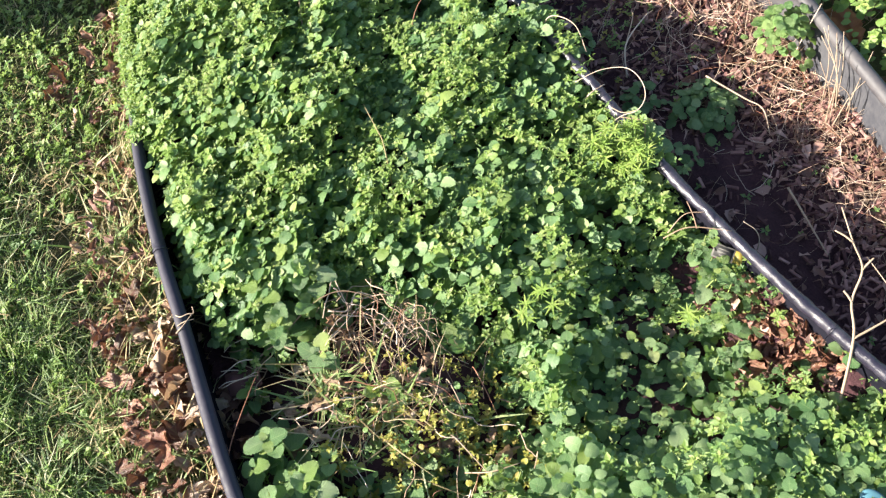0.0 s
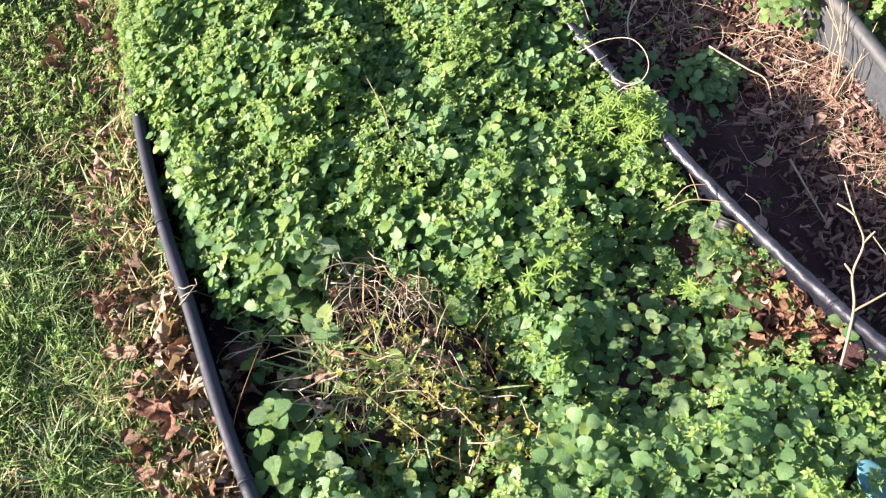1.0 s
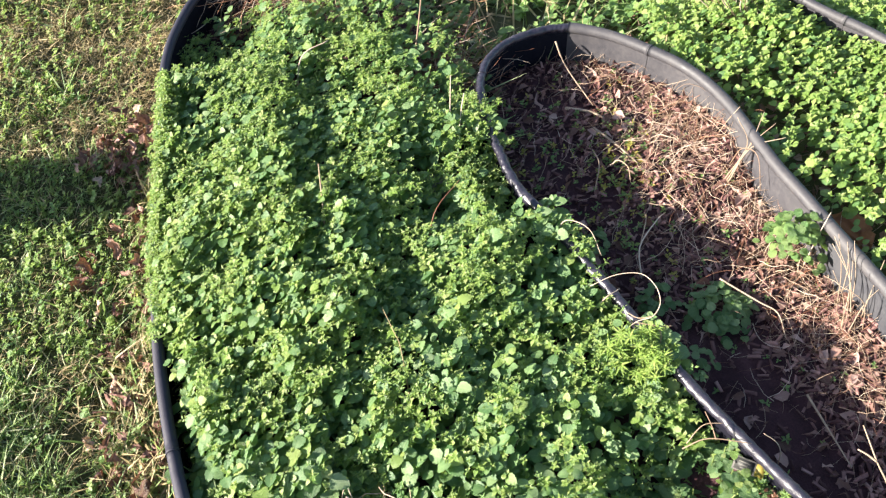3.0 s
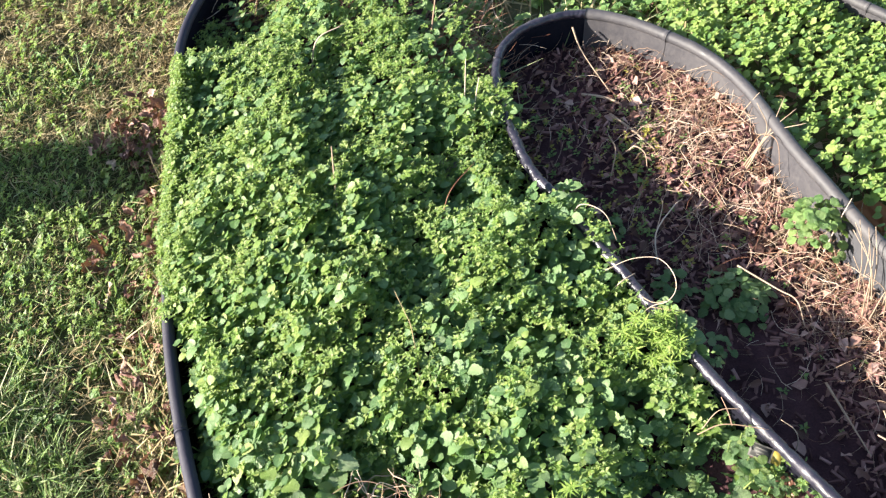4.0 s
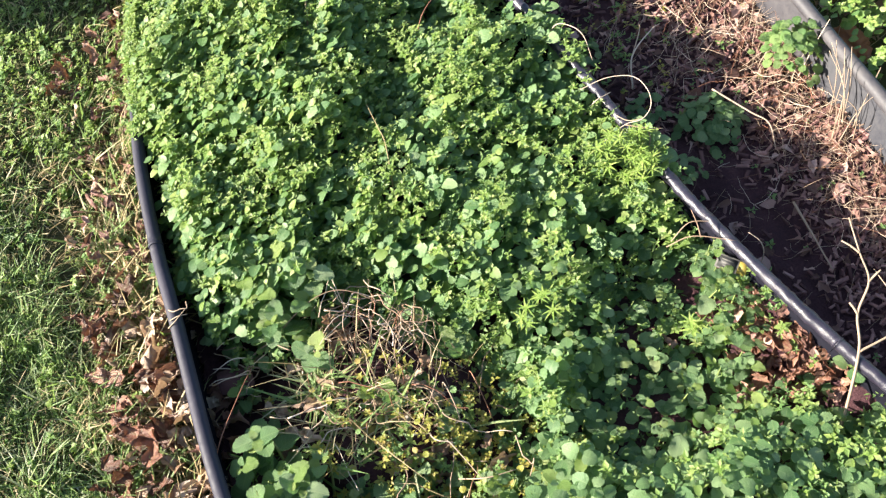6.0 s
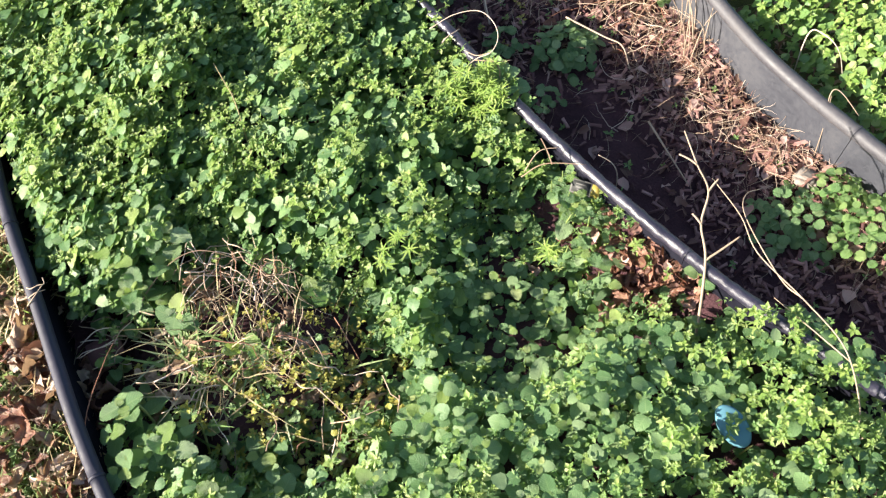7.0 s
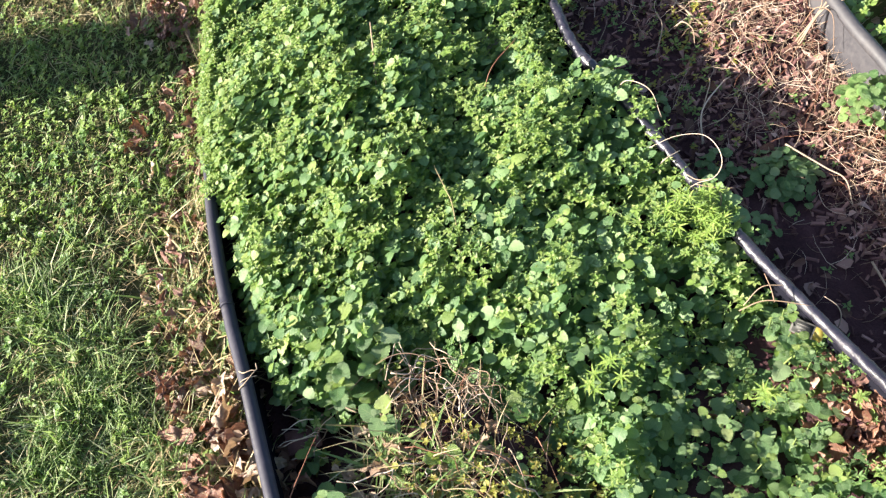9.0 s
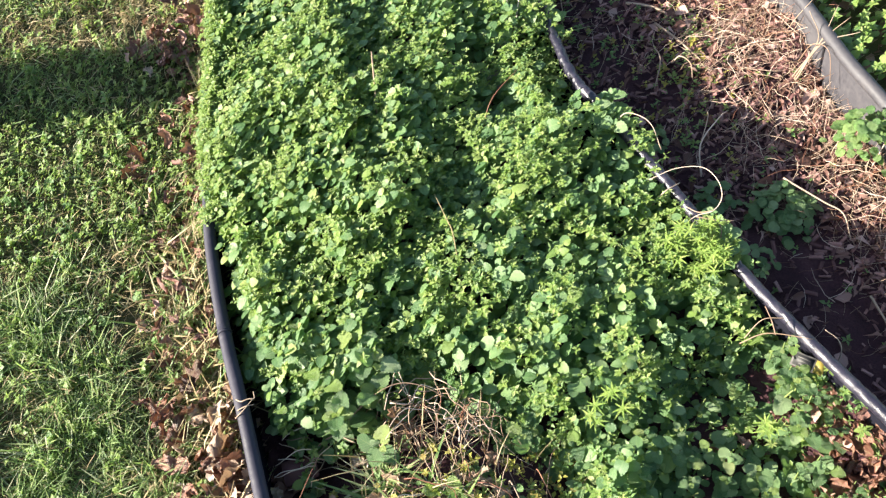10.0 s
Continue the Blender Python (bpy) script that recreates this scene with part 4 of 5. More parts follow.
def oak_leaf(x, y, z, size, flat=0.5):
    ob = tagged(new("oak_leaf", OAK[rng.randrange(6)]), "curled dry brown oak leaf lying on the ground", "fallen leaf", "fallen oak leaves")
    ob.matrix_basis = Matrix(np.vstack([poses([(x, y, z)], [rng.uniform(0, 6.3)], [rng.uniform(-flat, flat)], [rng.uniform(-flat, flat) + (math.pi if rng.random() < 0.4 else 0)], [size])[0], (0, 0, 0, 1)]).tolist())
    return ob


for x, y in scatter(rng, 6000, -1.0, -0.2, 0.05, 1.6, 0.019, chance(rng, lambda x, y: lawn_here(x, y) * litter_here(x, y) * (1.0 if y < 0.62 else 0.6)))[:230]:
    near = y < 0.62
    ob = oak_leaf(x, y, ground_height(x, y) + (rng.uniform(0.025, 0.06) if near else rng.uniform(0.012, 0.035)), rng.uniform(0.038, 0.066) if near else rng.uniform(0.026, 0.045))
    if rng.random() < (0.30 if near and left_x(y) - x < 0.09 else 0.95):
        ob.data = RED_OAK[rng.randrange(6)]
bag = Bag(-6)
PIECE = [crumpled(strip(6, lobed(0.6), 5, f, d, c), 20 + k) for k, (f, d, c) in enumerate(((0.2, 0.5, 4.0), (-0.2, -0.5, 3.0), (0.4, 0.2, 6.0)))]
for _ in range(5200):
    x, y = rng.uniform(-1.0, -0.2), rng.uniform(0.05, 1.75)
    if lawn_here(x, y) and rng.random() < litter_here(x, y) * (1.0 if y < 0.62 else 0.55):
        bag.put(PIECE[rng.randrange(3)], M_OAK if rng.random() < 0.8 and y < 0.62 else M_SHARD, (x, y, ground_height(x, y) + rng.uniform(0.01, 0.06)), rng.uniform(0, 6.3), rng.uniform(-0.9, 0.9), rng.uniform(-1, 1), rng.uniform(0.018, 0.045))
stuff("broken_leaves", bag.groups(), "broken crumpled brown oak leaves along the edging", "leaf litter")
for cx, cy, rx, ry, count in ((0.550, 0.485, 0.055, 0.055, 24), (0.495, 0.468, 0.05, 0.04, 9), (0.358, 0.522, 0.03, 0.03, 3), (-0.10, 0.38, 0.26, 0.20, 32), (-0.20, 0.53, 0.10, 0.05, 5), (-0.22, 0.47, 0.02, 0.02, 2), (0.02, 0.22, 0.16, 0.06, 12), (-0.36, 0.42, 0.05, 0.12, 8), (-0.50, 1.9, 0.10, 0.08, 6), (0.12, 1.28, 0.03, 0.06, 4)):
    for _ in range(count):
        x, y = rng.gauss(cx, rx * 0.5), rng.gauss(cy, ry * 0.5)
        if x < near_x(y) - 0.034:
            red = abs(x) > 0.3
            ob = oak_leaf(x, y, bed_soil(x, y) + (rng.uniform(0.004, 0.026) if x > 0.2 or y > 1 else rng.uniform(0.006, 0.03)), rng.uniform(0.042, 0.068) if x > 0.3 else rng.uniform(0.032, 0.058), 0.6)
            if red:
                ob.data = RED_OAK[rng.randrange(6)]
                tagged(ob, "damp reddish-brown oak leaf at the foot of the rim")

bag = Bag(-6)
for _ in range(120):
    y = rng.uniform(0.42, 0.58)
    x = near_x(y) - abs(rng.gauss(0.0, 0.05)) - 0.012
    bag.put(PIECE[rng.randrange(3)], M_DAMP if rng.random() < 0.7 else M_SHARD, (x, y, bed_soil(x, y) + rng.uniform(0.004, 0.018)), rng.uniform(0, 6.3), rng.uniform(-0.6, 0.6), rng.uniform(-0.7, 0.7), rng.uniform(0.016, 0.038))
stuff("rim_leaf_litter", bag.groups(), "reddish-brown broken leaves at the foot of the rim", "leaf litter")

# ---- mulch, straw and dead stalks ----
CHIP = (np.array([(-0.5, -0.12, 0), (0.5, -0.16, 0), (0.46, 0.12, 0), (-0.42, 0.15, 0), (-0.47, -0.08, 0.12), (0.42, -0.1, 0.1), (0.36, 0.1, 0.14), (-0.4, 0.1, 0.09)]),
        np.array([(3, 2, 1, 0), (4, 5, 6, 7), (0, 1, 5, 4), (1, 2, 6, 5), (2, 3, 7, 6), (3, 0, 4, 7)]), np.array([(0, 0), (1, 0), (1, 1), (0, 1)] * 2))


def strand(seed, bend, thick):
    r = random.Random(seed)
    pts = [(bend * (t * t - t) + r.uniform(-0.02, 0.02), t, bend * 0.4 * (t - t * t) + r.uniform(-0.015, 0.015)) for t in (0, 0.2, 0.4, 0.6, 0.8, 1)]
    return rod(pts, [thick, thick, thick * 0.9, thick * 0.8, thick * 0.6, thick * 0.3], 4)


STRANDS = [strand(k, b, 0.0062) for k, b in enumerate((0.12, -0.25, 0.45, -0.7, 0.04))]


KINKED = []
for k, b in enumerate((0.35, -0.5, 0.8, -0.2)):
    r = random.Random(90 + k)
    KINKED.append(rod([(b * (t * t - t) + r.uniform(-0.025, 0.025), t, 0.5 * b * (t - t * t) + r.uniform(-0.03, 0.03)) for t in np.linspace(0, 1, 9)], [0.0075 * (1 - 0.6 * t) for t in np.linspace(0, 1, 9)], 4))


def in_mulch(x, y):
    return y < 1.74 and near_x(y) + 0.012 < x < far_x(y) - 0.012


def straw_here(x, y):
    """Pale straw gathers along the sunny side of the mulched bed."""
    across = (x - near_x(y)) / max(far_x(y) - near_x(y), 0.05)
    return min(1, max(0.08, 2.4 * (across - 0.46) + 0.5 * wobble(x, y, 6.0, 44.0))) * (1 if y > 0.62 else 0.4)


bag, NEAR_CHIPS = Bag(), []
for _ in range(17000):
    x, y = rng.uniform(0.08, 1.25), rng.uniform(-0.05, 1.76)
    if in_mulch(x, y) and rng.random() > min(0.90, 1.5 * lump(x, y, 0.54, 0.66, 0.15, 0.34)):
        if y > 0.9 and (x - near_x(y)) / (far_x(y) - near_x(y)) < 0.42 + 0.4 * wobble(x, y, 9.0, 27.0) and rng.random() < 0.5:
            continue
        if 0.56 < y < 0.92 and len(NEAR_CHIPS) < 300:
            NEAR_CHIPS.append((x, y))
            continue
        bag.put(CHIP, M_CHIP, (x, y, right_soil(x, y) + rng.uniform(0.0, 0.012)), rng.uniform(0, 6.3), rng.uniform(-0.4, 0.4), rng.uniform(-0.6, 0.6), rng.uniform(0.008, 0.028))
stuff("wood_chip_mulch", bag.groups(), "brown wood chip mulch on dark soil", "mulch", False)
SHARD = [crumpled(strip(3, rounded(w, 0), 3, 0.3, d, 2.0), k) for k, (w, d) in enumerate(((0.34, 0.3), (0.22, -0.4), (0.5, 0.1)))]
bag = Bag(-8)
for _ in range(15000):
    x, y = rng.uniform(0.08, 1.25), rng.uniform(-0.05, 1.76)
    if in_mulch(x, y) and rng.random() < 0.14 + 0.86 * straw_here(x, y) and rng.random() > min(0.80, 1.4 * lump(x, y, 0.52, 0.72, 0.14, 0.26)):
        bag.put(SHARD[rng.randrange(3)], M_SHARD, (x, y, right_soil(x, y) + rng.uniform(0.004, 0.014)), rng.uniform(0, 6.3), rng.uniform(-0.6, 0.6), rng.uniform(-0.8, 0.8), rng.uniform(0.012, 0.036))
stuff("leaf_litter", bag.groups(), "broken brown leaf litter over the mulch", "leaf litter")


bag = Bag()
for _ in range(25000):
    x, y = rng.uniform(0.08, 1.2), rng.uniform(0.0, 1.76)
    if in_mulch(x, y) and rng.random() < straw_here(x, y):
        bag.put(STRANDS[rng.randrange(5)] if rng.random() < 0.45 else KINKED[rng.randrange(4)], M_STRAW if rng.random() < 0.82 else M_RED, (x, y, right_soil(x, y) + rng.uniform(0.005, 0.022)), rng.uniform(0, 6.3), rng.uniform(-0.15, 0.35), rng.uniform(0, 6.3), rng.uniform(0.02, 0.075) * (1.3 if y > 0.95 else 1.0))
stuff("straw_litter", bag.groups(), "pale dry straw scattered over the mulch", "straw")

# the withered patch: a mop of dead stalks draped over low yellowing weeds
bag = Bag(0)


def wisp(points, thick, mat):
    """One thin stalk along the points."""
    line = smooth_line(points, 4)
    kink = Vector((rng.uniform(0, 9), rng.uniform(0, 9), 0))
    line = [p + 0.009 * Vector(noise.noise_vector(p * 34 + kink)) for p in line]
    bag.rows[len(bag.rows), mat] = (rod(line, [thick * (1 - 0.5 * i / len(line)) for i in range(len(line))], 4), mat, [(0, 0, 0, 0, 0, 0, 1)])


def patch_top(x):
    """The ridge over which the stalks hang: how far off and how high."""
    return 0.578 - 2.2 * (x + 0.14) ** 2, 0.130 - 1.3 * (x + 0.13) ** 2


for _ in range(58):
    x = min(-0.03, max(-0.185, rng.choice((rng.gauss(-0.14, 0.022), rng.gauss(-0.06, 0.018), rng.uniform(-0.18, -0.04)))))
    y, z = patch_top(x)
    y, z, d, w = y + rng.gauss(-0.006, 0.022), z + rng.gauss(-0.008, 0.014), rng.uniform(0.02, 0.095), rng.gauss(0.0, 0.04)
    low = bed_soil(x + w, y - d) + rng.uniform(0.004, 0.06)
    wisp([(x - 0.4 * w, y + 0.02 + rng.gauss(0, 0.012), z - 0.03), (x, y, z), (x + 0.6 * w + rng.gauss(0, 0.014), y - 0.45 * d + rng.gauss(0, 0.012), 0.5 * (z + low) + rng.gauss(0.008, 0.014)), (x + w + rng.gauss(0, 0.014), y - d, low)], rng.uniform(0.0006, 0.0012), M_STRAW if rng.random() < 0.85 else M_RED)
for _ in range(6):
    x, d = rng.uniform(-0.20, -0.10), rng.uniform(0.04, 0.08)
    wisp([(x + d * f, patch_top(x + d * f)[0] + rng.gauss(0, 0.018), patch_top(x + d * f)[1] + rng.gauss(0, 0.012)) for f in (0, 0.35, 0.7, 1)], rng.uniform(0.0008, 0.0013), M_STRAW)
for _ in range(60):                                   # stalks lying any way over the patch
    x, y, a, d = rng.gauss(-0.07, 0.11), rng.gauss(0.38, 0.08), rng.uniform(0, 6.3), rng.uniform(0.025, 0.07)
    if left_x(y) + 0.07 < x - d and x + d < 0.20:
        z = bed_soil(x, y) + rng.uniform(0.02, 0.065)
        wisp([(x + f * d * math.cos(a) + rng.gauss(0, 0.007), y + f * d * math.sin(a) + rng.gauss(0, 0.007), z + rng.gauss(0, 0.010)) for f in (-1, -0.3, 0.4, 1)], rng.uniform(0.0006, 0.0012), M_STRAW if rng.random() < 0.75 else M_RED)
for _ in range(14):                                    # pale stalks that poke out over the gap beside the rim
    x, y, a = rng.gauss(-0.29, 0.02), rng.gauss(0.50, 0.035), math.pi + rng.gauss(0.2, 0.7)
    d, z = rng.uniform(0.03, 0.075), rng.uniform(0.06, 0.10)
    wisp([(x, y, z - 0.01), (x + 0.5 * d * math.cos(a), y + 0.5 * d * math.sin(a), z + 0.008), (x + d * math.cos(a), y + d * math.sin(a), z + rng.uniform(-0.01, 0.015))], rng.uniform(0.0008, 0.0013), M_STRAW)
stuff("dead_stalks", bag.groups(), "tangle of dry tan stalks draped among the balm", "dead stalks")

bag = Bag(-10)
for _ in range(470):
    x, y = rng.gauss(0.01, 0.12), rng.gauss(0.34, 0.085)
    if left_x(y) + 0.09 < x < 0.22 and y < 0.50:
        sprig(rng, bag, x, y, bed_soil(x, y) + rng.uniform(0.004, 0.034), rng.uniform(0.01, 0.035), rng.choice((6, 8, 10)), rng.uniform(0.006, 0.012), M_YELLOW if rng.random() < 0.58 else M_YOUNG if rng.random() < 0.6 else M_WEED, TINY)
for _ in range(80):
    x, y = rng.gauss(-0.02, 0.11), rng.gauss(0.33, 0.09)
    if left_x(y) + 0.08 < x < 0.20 and y < 0.50:
        bag.put(ROUND[rng.randrange(2)], M_YELLOW if rng.random() < 0.5 else M_WEED, (x, y, bed_soil(x, y) + rng.uniform(0.015, 0.06)), rng.uniform(0, 6.3), rng.uniform(-0.2, 0.6), rng.uniform(-0.5, 0.5), rng.uniform(0.007, 0.013))
for _ in range(120):                                   # a small tuft of grass, and loose blades round it
    near = rng.random() < 0.55
    x, y = (rng.gauss(-0.195, 0.012), rng.gauss(0.435, 0.012)) if near else (rng.gauss(-0.13, 0.06), rng.gauss(0.42, 0.06))
    if x > left_x(y) + 0.10:
        bag.put(BLADE[rng.randrange(3)], M_GRASS, (x, y, bed_soil(x, y)), rng.uniform(0, 6.3), rng.uniform(0.3, 1.2), rng.uniform(-0.6, 0.6), rng.uniform(0.04, 0.085) if near else rng.uniform(0.06, 0.12))
for _ in range(190):
    x, y = rng.gauss(-0.13, 0.08), rng.gauss(0.44, 0.08)
    if left_x(y) + 0.09 < x < 0.08:
        bag.put(FINE[rng.randrange(3)], M_DRY, (x, y, bed_soil(x, y) + rng.uniform(0.0, 0.04)), rng.uniform(0, 6.3), rng.uniform(-0.1, 1.2), rng.uniform(-0.8, 0.8), rng.uniform(0.04, 0.10))
stuff("yellowed_weeds", bag.groups(), "yellowing low weeds and grass in the withered patch", "weed")

# ---- beyond the mulched bed ----
bag = Bag(-34)
for x, y in scatter(rng, 26000, 0.5, 1.6, 0.3, 2.1, 0.0165, lambda x, y: x > far_x(y) + 0.03 and y < 2.05 - 0.35 * abs(x - 0.7)):
    if rng.random() < min(1, 0.55 + 1.4 * (x - far_x(y)) + 0.6 * wobble(x, y, 5.0, 60.0)):
        z = ground_height(x, y) + max(0.0, 0.125 + 0.05 * wobble(x, y, 6.0, 61.0)) * min(1.0, 0.15 + 5 * (1.6 - x), 0.15 + 7 * (y - 0.3), 0.15 + 8 * (2.05 - 0.35 * abs(x - 0.7) - y))
        for k in range(4):
            bag.put(IVY[rng.randrange(2)], M_WEED if rng.random() < 0.45 else M_YOUNG, (x + rng.uniform(-0.018, 0.018), y + rng.uniform(-0.018, 0.018), z + rng.uniform(-0.030, 0.012)), rng.uniform(0, 6.3), rng.uniform(-0.2, 0.5), rng.uniform(-0.4, 0.4), rng.uniform(0.011, 0.020))
        if rng.random() < 0.8:
            rosette(rng, bag, x, y, z + rng.uniform(-0.004, 0.012), rng.uniform(0.011, 0.018), M_YOUNG if rng.random() < 0.5 else M_TIP)
for _ in range(5000):
    x, y = rng.uniform(0.45, 1.6), rng.uniform(0.2, 2.0)
    if x > far_x(y) + 0.02:
        bag.put(SHARD[rng.randrange(3)], M_SHARD, (x, y, ground_height(x, y) + rng.uniform(0.003, 0.02)), rng.uniform(0, 6.3), rng.uniform(-0.5, 0.5), rng.uniform(-0.6, 0.6), rng.uniform(0.014, 0.034))
        if rng.random() < 0.25:
            bag.put(STRANDS[rng.randrange(5)], M_STRAW, (x, y, ground_height(x, y) + rng.uniform(0.01, 0.04)), rng.uniform(0, 6.3), rng.uniform(-0.1, 0.5), rng.uniform(0, 6.3), rng.uniform(0.03, 0.09))
stuff("ground_ivy", bag.groups(), "bright green ground ivy beyond the mulched bed", "weed")

# far end: dry grass, weeds and bare earth
bag = Bag()
for _ in range(5500):
    x, y = rng.uniform(-1.5, 1.5), rng.uniform(1.72, 2.9)
    if in_mulch(x, y) or (-0.62 < x < 0.05 and y < 1.95) or (x < -0.62 and y < 2.1):
        continue
    if x > 0.6 and y < 1.95 and rng.random() < 0.8:
        continue
    green = wobble(x, y, 4.0, 70.0) + (0.25 if x > 0.2 else -0.2)
    bag.put(BLADE[rng.randrange(3)], M_GRASS if green > rng.uniform(-0.3, 0.3) else M_DRY, (x, y, ground_height(x, y)), rng.uniform(0, 6.3), rng.uniform(0.2, 1.3), rng.uniform(-0.8, 0.8), rng.uniform(0.05, 0.13))
for x, y in scatter(rng, 5000, -0.1, 1.2, 1.80, 2.6, 0.03, chance(rng, lambda x, y: 0.5 + wobble(x, y, 5.0, 71.0))):
    sprig(rng, bag, x, y, ground_height(x, y) + 0.01, rng.uniform(0.03, 0.08), 9, rng.uniform(0.014, 0.026), M_WEED, PLAIN[1])
stuff("rough_grass", bag.groups(), "rough green and straw-coloured grass behind the beds", "grass")
bag = Bag()
for _ in range(1300):
    x, y = rng.gauss(-0.34, 0.13), rng.gauss(2.02, 0.05)
    bag.put(STRANDS[rng.randrange(5)], M_STRAW if rng.random() < 0.6 else M_RED, (x, y, rng.uniform(0.06, 0.16)), rng.uniform(0, 6.3), rng.uniform(-0.3, 0.5), rng.uniform(0, 6.3), rng.uniform(0.05, 0.16))
for _ in range(480):
    x, y = rng.gauss(0.0, 0.06), rng.gauss(1.70, 0.08)
    bag.put(STRANDS[rng.randrange(5)], M_RED if rng.random() < 0.6 else M_STRAW, (x, y, rng.uniform(0.04, 0.11)), rng.uniform(0, 6.3), rng.uniform(-0.1, 0.2), rng.uniform(0, 6.3), rng.uniform(0.04, 0.13))
for _ in range(900):
    x, y = rng.uniform(-0.16, 0.12), rng.gauss(1.69, 0.09)
    if x < right_x(y) - 0.01:
        bag.put(SHARD[rng.randrange(3)], M_SHARD, (x, y, bed_soil(x, y) + rng.uniform(0.005, 0.075)), rng.uniform(0, 6.3), rng.uniform(-0.5, 0.5), rng.uniform(-0.6, 0.6), rng.uniform(0.015, 0.04))
for _ in range(60):
    a = rng.uniform(0, 6.3)
    bag.put(STRANDS[rng.randrange(2)], M_STRAW, (0.78 + rng.gauss(0, 0.012), 1.85 + rng.gauss(0, 0.012), 0.0), a, rng.uniform(1.2, 1.5), 0.0, rng.uniform(0.2, 0.34))
stuff("dead_stems", bag.groups(), "reddish-tan dead stems heaped at the bed's end", "dead stalks")


# ---- clover-like plants in the mulched bed ----
ROUND_MESH = [mesh_of("leaf", s, M_LEAF) for s in ROUND]
# the same leaves in a lighter green, colouring in the sun on them
SUNNY_MESH = [mesh_of("leaf", s, M_WEED) for s in ROUND]


def cluster(x, y, z, wide, high, count, size, label, leaves=None):
    root = tagged(new("leafy_weed"), label, "weed", "weeds in the mulched bed")
    root.location = (x, y, z)
    for k in range(count):
        a, d = rng.uniform(0, 6.3), wide * rng.random() ** 0.6 * (1 + 0.25 * math.sin(k))
        lift = high * (1 - 0.6 * (d / wide) ** 2) * rng.uniform(0.7, 1.05)
        ob = child("leaf", (leaves or ROUND_MESH)[k % 2], root)
        ob.matrix_basis = Matrix(np.vstack([poses([(d * math.cos(a), d * math.sin(a), lift)], [a - 1.57 + rng.uniform(-0.8, 0.8)], [rng.uniform(-0.5, 0.3)], [rng.uniform(-0.45, 0.45)], [size * rng.uniform(0.7, 1.2)])[0], (0, 0, 0, 1)]).tolist())
    return root


cluster(0.520, 0.998, 0.018, 0.056, 0.055, 110, 0.020, "low mound of round scalloped green leaves on dark mulch")
cluster(0.402, 1.025, 0.018, 0.032, 0.045, 34, 0.018, "low mound of round scalloped green leaves beside the rim")
cluster(0.295, 1.175, 0.018, 0.032, 0.04, 26, 0.016, "small scalloped green seedling beside the rim")
cluster(0.683, 1.115, 0.05, 0.052, 0.11, 130, 0.018, "sunlit bright green leafy weed against the edging", SUNNY_MESH)
cluster(0.460, 0.880, 0.03, 0.022, 0.03, 14, 0.017, "small green seedling on dark mulch")
cluster(0.849, 0.565, 0.015, 0.075, 0.045, 105, 0.019, "spreading green weed with round leaves on the mulch")
cluster(0.948, 0.512, 0.035, 0.060, 0.08, 120, 0.017, "sunlit green weed against the far edging", SUNNY_MESH)
cluster(0.925, 0.602, 0.030, 0.035, 0.06, 50, 0.015, "small sunlit green weed at the edging's foot", SUNNY_MESH)

bag = Bag(-10)
for _ in range(280):
    x, y = rng.choice(((rng.gauss(0.21, 0.07), rng.gauss(1.48, 0.14)), (rng.gauss(0.40, 0.06), rng.gauss(1.42, 0.10)), (rng.gauss(0.30, 0.10), rng.gauss(1.18, 0.10))))
    if in_mulch(x, y):
        sprig(rng, bag, x, y, right_soil(x, y) + 0.008, rng.uniform(0.008, 0.022), 6, rng.uniform(0.006, 0.013), rng.choice((M_WEED, M_YOUNG, M_YELLOW)))
for _ in range(200):
    x, y = rng.uniform(0.3, 1.1), rng.uniform(0.1, 1.6)
    if in_mulch(x, y):
        sprig(rng, bag, x, y, right_soil(x, y) + 0.008, rng.uniform(0.006, 0.018), 5, rng.uniform(0.006, 0.011), M_WEED)
stuff("weed_seedlings", bag.groups(), "tiny green weed seedlings on the mulch", "weed")

# ---- twigs and single stalks ----
def branch(name, label, category, limbs, mat=M_TWIG):
    """A twig: its first limb is the stem, the others are its side shoots."""
    root = tagged(new(name), label, category)
    root.location = limbs[0][0][0]
    for k, (pts, r0, r1) in enumerate(limbs):
        line = smooth_line(pts, 6)
        base = Vector(limbs[0][0][0])
        radii = [r0 + (r1 - r0) * i / (len(line) - 1) for i in range(len(line))]
        child("stem" if k == 0 else "side_shoot", mesh_of("stem", rod([p - base for p in line], radii, 6), mat), root)
    return root


branch("forked_twig", "bleached bare forked twig standing in the bed", "twig", [
    ([(0.603, 0.359, 0.05), (0.606, 0.374, 0.09), (0.623, 0.451, 0.16), (0.622, 0.499, 0.19), (0.635, 0.535, 0.225), (0.621, 0.569, 0.25), (0.610, 0.619, 0.27)], 0.0029, 0.0011),
    ([(0.623, 0.451, 0.16), (0.651, 0.462, 0.17), (0.679, 0.474, 0.18)], 0.0021, 0.0014),
    ([(0.622, 0.499, 0.19), (0.616, 0.506, 0.196), (0.610, 0.513, 0.20)], 0.0023, 0.0017),
    ([(0.635, 0.535, 0.225), (0.644, 0.542, 0.231), (0.652, 0.548, 0.235)], 0.0020, 0.0013),
    ([(0.621, 0.569, 0.25), (0.609, 0.579, 0.254), (0.597, 0.588, 0.255)], 0.0018, 0.0012)])
